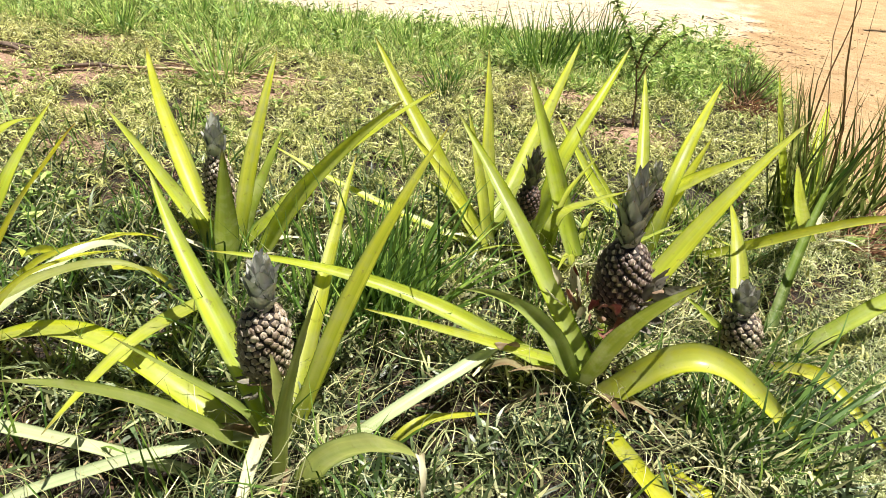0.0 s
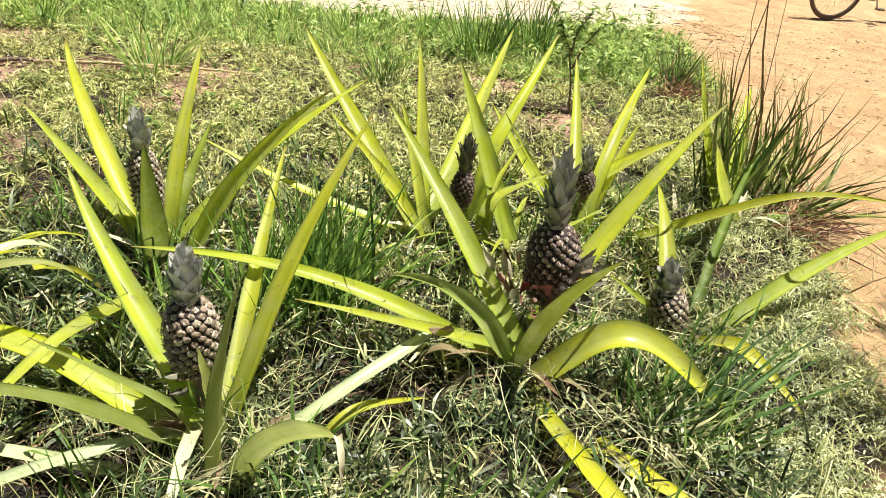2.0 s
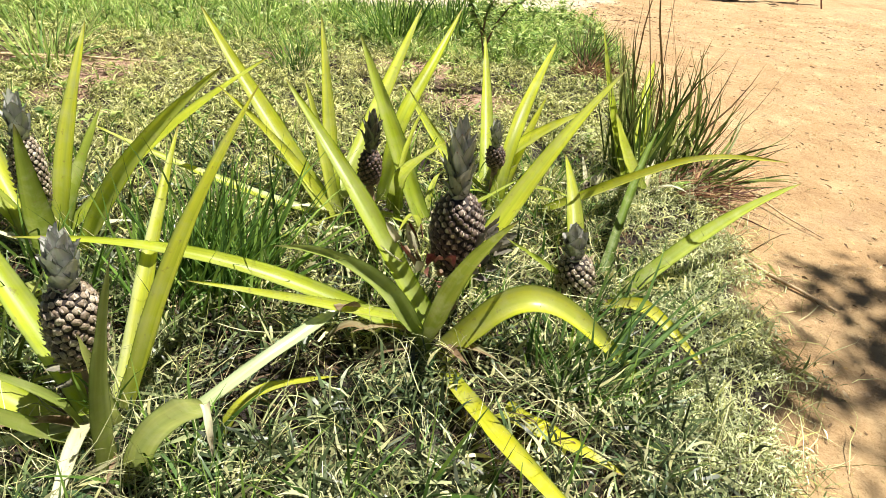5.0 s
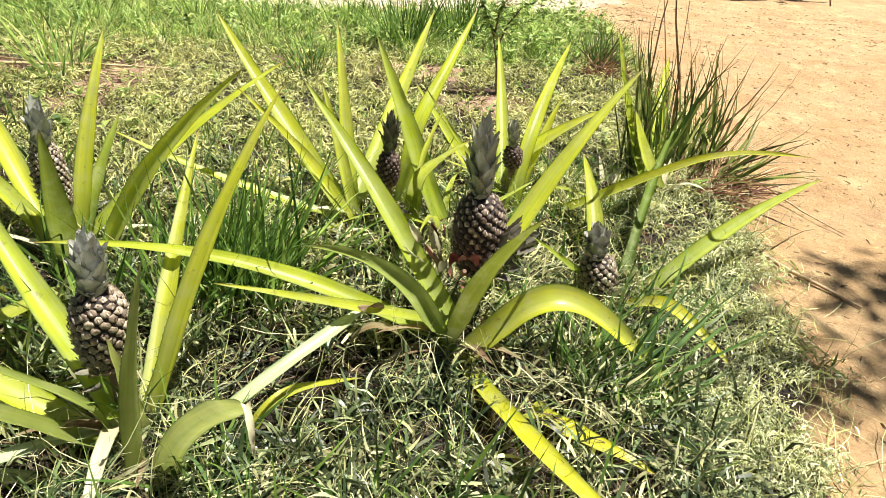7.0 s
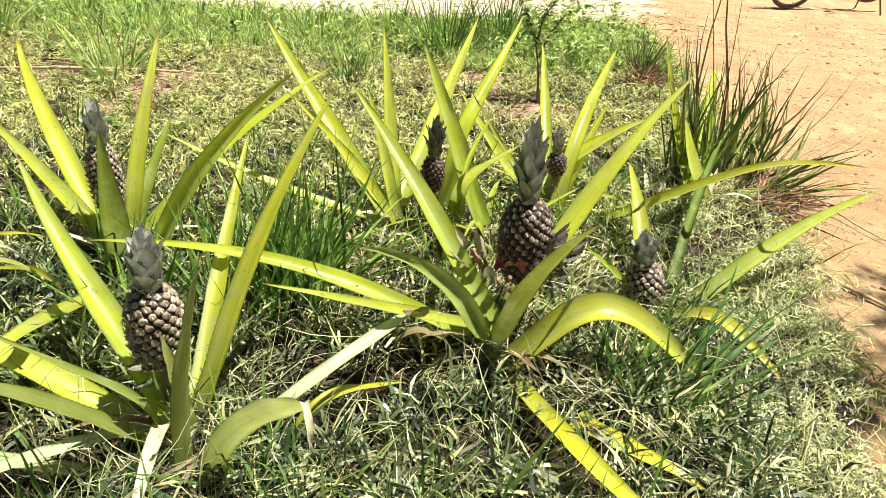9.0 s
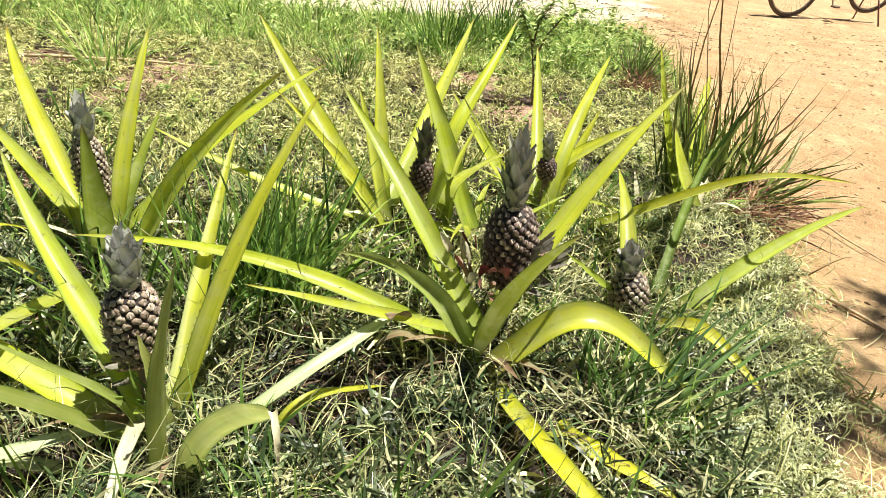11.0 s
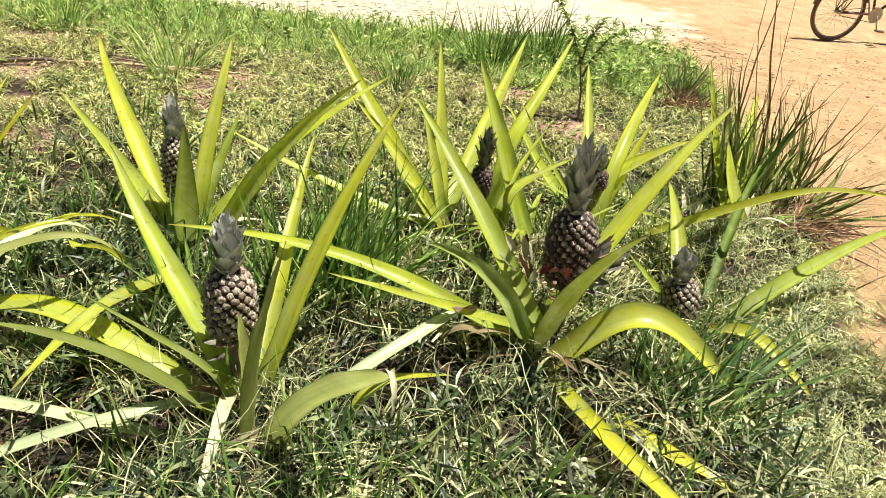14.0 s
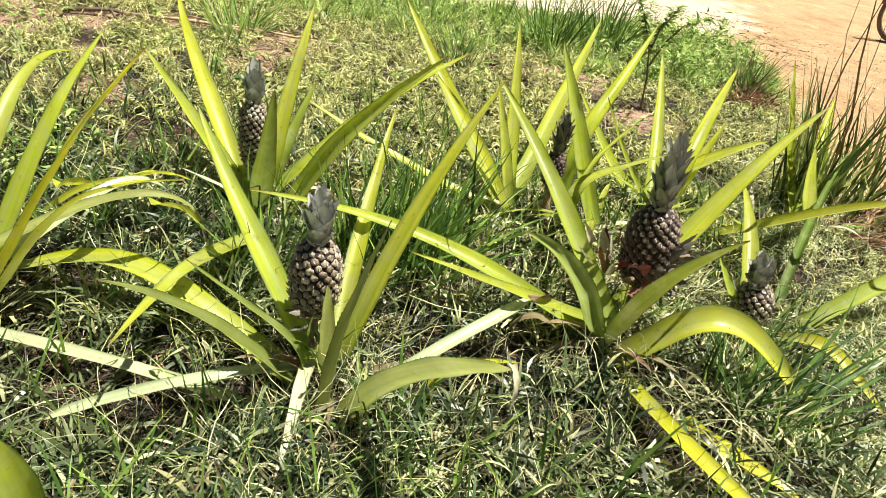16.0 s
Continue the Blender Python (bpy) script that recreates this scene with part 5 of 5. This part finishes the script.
PEBBLES = [pebble_mesh(k * 3.1) for k in range(4)]
made = 0
while made < 150:
    x, y = random.uniform(1.25, 5.2), random.uniform(1.0, 8.6)
    if x < right_edge(y) + 0.05 or x > 0.55 * y + 1.2:
        continue
    r = random.choice((0.006, 0.008, 0.010, 0.014, 0.02)) * (0.7 + 0.09 * y)
    ob = new("pebble", PEBBLES[made % 4])
    ob.matrix_basis = Matrix.Translation((x, y, relief(x, y) + 0.2 * r)) @ pose(0, 0, 0, 0, 0, random.uniform(0, 360)) @ Matrix.Diagonal((r, r * random.uniform(0.6, 1), r, 1))
    tagged(ob, "small weathered pebble on the dirt path", "pebble", "pebbles on the path")
    made += 1


def clods(name, x, y, material):
    """Small crumbs of earth lying about, in one mesh."""
    n = len(x)
    z = np.array([relief(float(a), float(c)) for a, c in zip(x, y)])
    r = rng.uniform(0.004, 0.013, n) * (0.7 + 0.1 * y)
    a0 = rng.uniform(0, 6.28, n)
    rows = []
    for k in range(5):
        a = a0 + 1.2566 * k
        rr = r * rng.uniform(0.7, 1.4, n)
        rows.append(np.stack([x + rr * np.cos(a), y + rr * np.sin(a), z - 0.004], 1))
    for k in range(3):
        a = a0 + 2.1 * k
        rows.append(np.stack([x + 0.45 * r * np.cos(a), y + 0.45 * r * np.sin(a), z + r * rng.uniform(0.2, 0.5, n)], 1))
    v = np.stack(rows, 1).reshape(-1, 3)
    tri = [(0, 1, 5), (1, 6, 5), (1, 2, 6), (2, 3, 6), (3, 7, 6), (3, 4, 7), (4, 0, 7), (0, 5, 7), (5, 6, 7)]
    faces = (8 * np.arange(n)[:, None, None] + np.array(tri)[None]).reshape(-1, 3)
    me = bpy.data.meshes.new(name)
    me.from_pydata(v.tolist(), [], faces.tolist())
    me.materials.append(material)
    return new(name, me)


n = 2600
y = rng.uniform(0.9, 9.5, n)
x = right_edge(y) + 0.04 + rng.uniform(0, 1, n) ** 0.8 * (0.5 * y + 0.5)
tagged(clods("earth_crumbs", x, y, EARTH), "small crumbs of orange earth on the dirt path", "earth", kind="stuff")
n = 3200
x, y = rng.uniform(1.2, 5.5, n), rng.uniform(0.8, 9.0, n)
ok = x > right_edge(y) + 0.02
x, y = x[ok], y[ok]
tagged(blades("path_debris", np.stack([x, y, [relief(float(a), float(b)) + 0.003 for a, b in zip(x, y)]], 1), (0.012, 0.045), (0.003, 0.010), (0, 12), (0, 0.1), DEBRIS, rng=rng, floor=-0.04, seg=3, curl=0.4), "bits of straw and dead leaf on the dirt path", "debris", kind="stuff")
n = 2500
x, y = rng.uniform(-6, 2.5, n), rng.uniform(5.7, 9.0, n)
ok = y > far_edge(x) + 0.1
x, y = x[ok], y[ok]
tagged(blades("road_debris", np.stack([x, y, [relief(float(a), float(b)) + 0.003 for a, b in zip(x, y)]], 1), (0.02, 0.10), (0.004, 0.012), (0, 10), (0, 0.1), LITTER, rng=rng, floor=-0.03), "dead leaves scattered on the sandy road", "debris", kind="stuff")


# ---- bicycle ----
def wheel(owner, name, at):
    hub = new(name)
    hub.parent = owner
    hub.matrix_basis = Matrix.Translation(at) @ pose(0, 0, 0, 90, 0, 0)
    bm = bmesh.new()
    ring(bm, 0.317, 0.021, 48, 8)
    part("tyre", bm, RUBBER, hub, "worn dark brown tyre")
    bm = bmesh.new()
    ring(bm, 0.292, 0.010, 48, 6)
    part("rim", bm, STEEL, hub)
    bm = bmesh.new()
    tube(bm, (0, 0, -0.05), (0, 0, 0.05), 0.022, n=12)
    part("hub", bm, STEEL, hub)
    for k in range(28):
        a = 6.2832 * k / 28
        sgn = 1 if k % 2 else -1
        b = a + 0.5 * (1 if k % 4 < 2 else -1)
        bm = bmesh.new()
        tube(bm, (0.02 * math.cos(b), 0.02 * math.sin(b), 0.03 * sgn), (0.288 * math.cos(a), 0.288 * math.sin(a), 0), 0.0015, n=4)
        part("spoke", bm, STEEL, hub)
    return hub


def bicycle(x, y, z, heading):
    top = new("bicycle")
    top.matrix_basis = pose(x, y, z, 0, 0, heading) @ Matrix.Diagonal((1.12, 1.12, 1.12, 1))
    tagged(top, "old roadster bicycle parked on its stand on the dirt", "bicycle")
    R, FR = 0.338, 0.338 + 0.10
    rear, front = Vector((0, 0, R)), Vector((1.06, 0, FR))
    crank, seat, head0, head1 = Vector((0.46, 0, R + 0.0)), Vector((0.30, 0, 0.88)), Vector((0.90, 0, 0.72)), Vector((0.86, 0, 0.94))
    wheel(top, "rear_wheel", rear)
    wheel(top, "front_wheel", front)

    def bar(name, a, b, r, mat=PAINT, r2=None):
        bm = bmesh.new()
        tube(bm, a, b, r, r2, n=10)
        return part(name, bm, mat, top)

    bar("seat_tube", crank, seat, 0.015)
    bar("top_tube", seat - Vector((0, 0, 0.06)), head1 - Vector((0, 0, 0.04)), 0.014)
    bar("down_tube", crank, head0, 0.016)
    bar("head_tube", head0, head1, 0.018)
    for sy in (-0.055, 0.055):
        o = Vector((0, sy, 0))
        bar("chain_stay", rear + o, crank + o * 0.5, 0.010)
        bar("seat_stay", rear + o, seat + o * 0.3 - Vector((0, 0, 0.06)), 0.008)
        bar("fork_blade", front + o, head0 + o * 0.6, 0.011)
        bar("rack_stay", rear + o, (-0.10, sy, 0.74), 0.006, STEEL)
        bar("rack_stay", rear + o, (0.06, sy, 0.74), 0.006, STEEL)
    bar("seat_post", seat, seat + Vector((-0.02, 0, 0.12)), 0.012, STEEL)
    bar("stem", head1, head1 + Vector((-0.03, 0, 0.12)), 0.012, STEEL)
    bm = bmesh.new()
    path_tube(bm, [head1 + Vector((-0.18, -0.27, 0.10)), head1 + Vector((0.0, -0.22, 0.14)), head1 + Vector((0.01, 0, 0.12)), head1 + Vector((0.0, 0.22, 0.14)), head1 + Vector((-0.18, 0.27, 0.10))], 0.011, 0.011, 8)
    part("handlebar", bm, STEEL, top)
    bm = bmesh.new()
    bmesh.ops.create_uvsphere(bm, u_segments=16, v_segments=8, radius=1)
    for v in bm.verts:
        k = 0.5 + 0.5 * min(1, max(0, (0.6 - v.co.x) / 1.2))
        v.co = Vector((v.co.x * 0.14, v.co.y * 0.095 * k, v.co.z * 0.035))
    bmesh.ops.translate(bm, verts=bm.verts, vec=seat + Vector((-0.02, 0, 0.15)))
    part("saddle", bm, LEATHER, top, "black saddle")
    bm = bmesh.new()
    for sy in (-0.06, 0.0, 0.06):
        tube(bm, (-0.22, sy, 0.745), (0.22, sy, 0.745), 0.006)
    for sx in (-0.22, -0.07, 0.08, 0.22):
        tube(bm, (sx, -0.06, 0.745), (sx, 0.06, 0.745), 0.005)
    part("luggage_rack", bm, STEEL, top)
    bm = bmesh.new()
    for k in range(40):
        a = 6.2832 * k / 40
        r = 0.092 if k % 2 else 0.084
        bm.verts.new((crank.x + r * math.cos(a), -0.045, crank.z + r * math.sin(a)))
    bm.verts.ensure_lookup_table()
    bm.faces.new(bm.verts)
    ext = bmesh.ops.extrude_face_region(bm, geom=bm.faces[:])
    bmesh.ops.translate(bm, verts=[v for v in ext["geom"] if isinstance(v, bmesh.types.BMVert)], vec=(0, -0.004, 0))
    bmesh.ops.recalc_face_normals(bm, faces=bm.faces)
    part("chainring", bm, STEEL, top)
    bm = bmesh.new()
    for dz, dz2 in ((0.088, 0.035), (-0.088, -0.035)):
        path_tube(bm, [crank + Vector((0, -0.047, dz)), rear + Vector((0, -0.047, dz2))], 0.004, 0.004, 5)
    part("chain", bm, RUBBER, top)
    for sy, sgn in ((-0.07, 1), (0.07, -1)):
        end = crank + Vector((0.06 * sgn, sy * 1.2, -0.16 * sgn))
        arm = bar("crank_arm", crank + Vector((0, sy, 0)), end, 0.009, STEEL)
        bm = bmesh.new()
        bmesh.ops.create_cube(bm, size=1)
        bmesh.ops.scale(bm, verts=bm.verts, vec=(0.085, 0.075, 0.022))
        bmesh.ops.bevel(bm, geom=bm.edges[:], offset=0.006, segments=1, affect="EDGES")
        bmesh.ops.translate(bm, verts=bm.verts, vec=end + Vector((0, sy * 0.7, 0)))
        pedal = part("pedal", bm, RUBBER, top)
    for sy in (-0.24, 0.2):
        bar("stand_leg", front + Vector((0, sy * 0.25, 0)), (front.x + 0.06, sy, 0.0), 0.010, PAINT)
    for at, name in ((rear, "rear_mudguard"), (front, "front_mudguard")):
        bm = bmesh.new()
        rows = []
        for k in range(15):
            a = radians(20 + 150 * k / 14)
            rows.append([bm.verts.new(at + Vector((r * math.cos(a), w, r * math.sin(a)))) for w, r in ((-0.03, 0.352), (0, 0.362), (0.03, 0.352), (0.03, 0.349), (0, 0.359), (-0.03, 0.349))])
        for a, b in zip(rows, rows[1:]):
            for j in range(6):
                bm.faces.new((a[j], a[(j + 1) % 6], b[(j + 1) % 6], b[j])).smooth = True
        bm.faces.new(rows[0])
        bm.faces.new(rows[-1][::-1])
        bmesh.ops.recalc_face_normals(bm, faces=bm.faces)
        part(name, bm, PAINT, top)
    return top


bicycle(4.30, 9.42, relief(4.30, 9.42) + 0.002, 13)


# ---- tree whose shade falls on the path ----
def tree(x, y, crowns, label):
    """A forked tree. crowns: the middle, the reach along x and y and the number of limbs of each part of its crown."""
    top = new("tree")
    top.location = (x, y, float(ground_height(x, y)) - 0.03)
    tagged(top, label, "tree")
    fork = Vector((0.05, 0.02, 4.3))
    bm = bmesh.new()
    path_tube(bm, [(0, 0, 0), (0.06, 0.03, 1.4), (-0.03, -0.04, 2.9), fork], 0.14, 0.08, 10)
    part("trunk", bm, BARK, top)
    pts = []
    for middle, spread, limbs in crowns:
        c = Vector(middle) - Vector((x, y, 0))
        for k in range(limbs):
            a = 2.4 * k + random.uniform(-0.3, 0.3)
            r = math.sqrt((k + 0.5) / limbs)
            tip = c + Vector((spread[0] * r * math.cos(a), spread[1] * r * math.sin(a), random.uniform(-0.5, 0.5) + 0.5 * (1 - r)))
            mid = fork.lerp(tip, 0.5) + Vector((random.gauss(0, 0.1), random.gauss(0, 0.1), 0.25))
            bm = bmesh.new()
            path_tube(bm, [fork - Vector((0, 0, 0.02 * k)), mid, tip], 0.030, 0.006, 5)
            part("limb", bm, BARK, top)
            for j in range(46):
                q = mid.lerp(tip, random.uniform(0.72, 1.04))
                pts.append(q + Vector((random.gauss(0, 0.11), random.gauss(0, 0.11), random.gauss(0, 0.10))))
    leaves = blades("crown", np.array(pts), (0.08, 0.16), (0.035, 0.065), (-30, 40), (0.1, 0.4), TREE_LEAF, rng=rng, waist=0.45)
    leaves.parent = top
    return top


tree(5.2, 1.8, [((4.40, 1.98, 7.0), (0.95, 0.72), 19), ((3.95, 1.36, 6.9), (0.45, 0.30), 7)], "small leafy tree shading the dirt path")
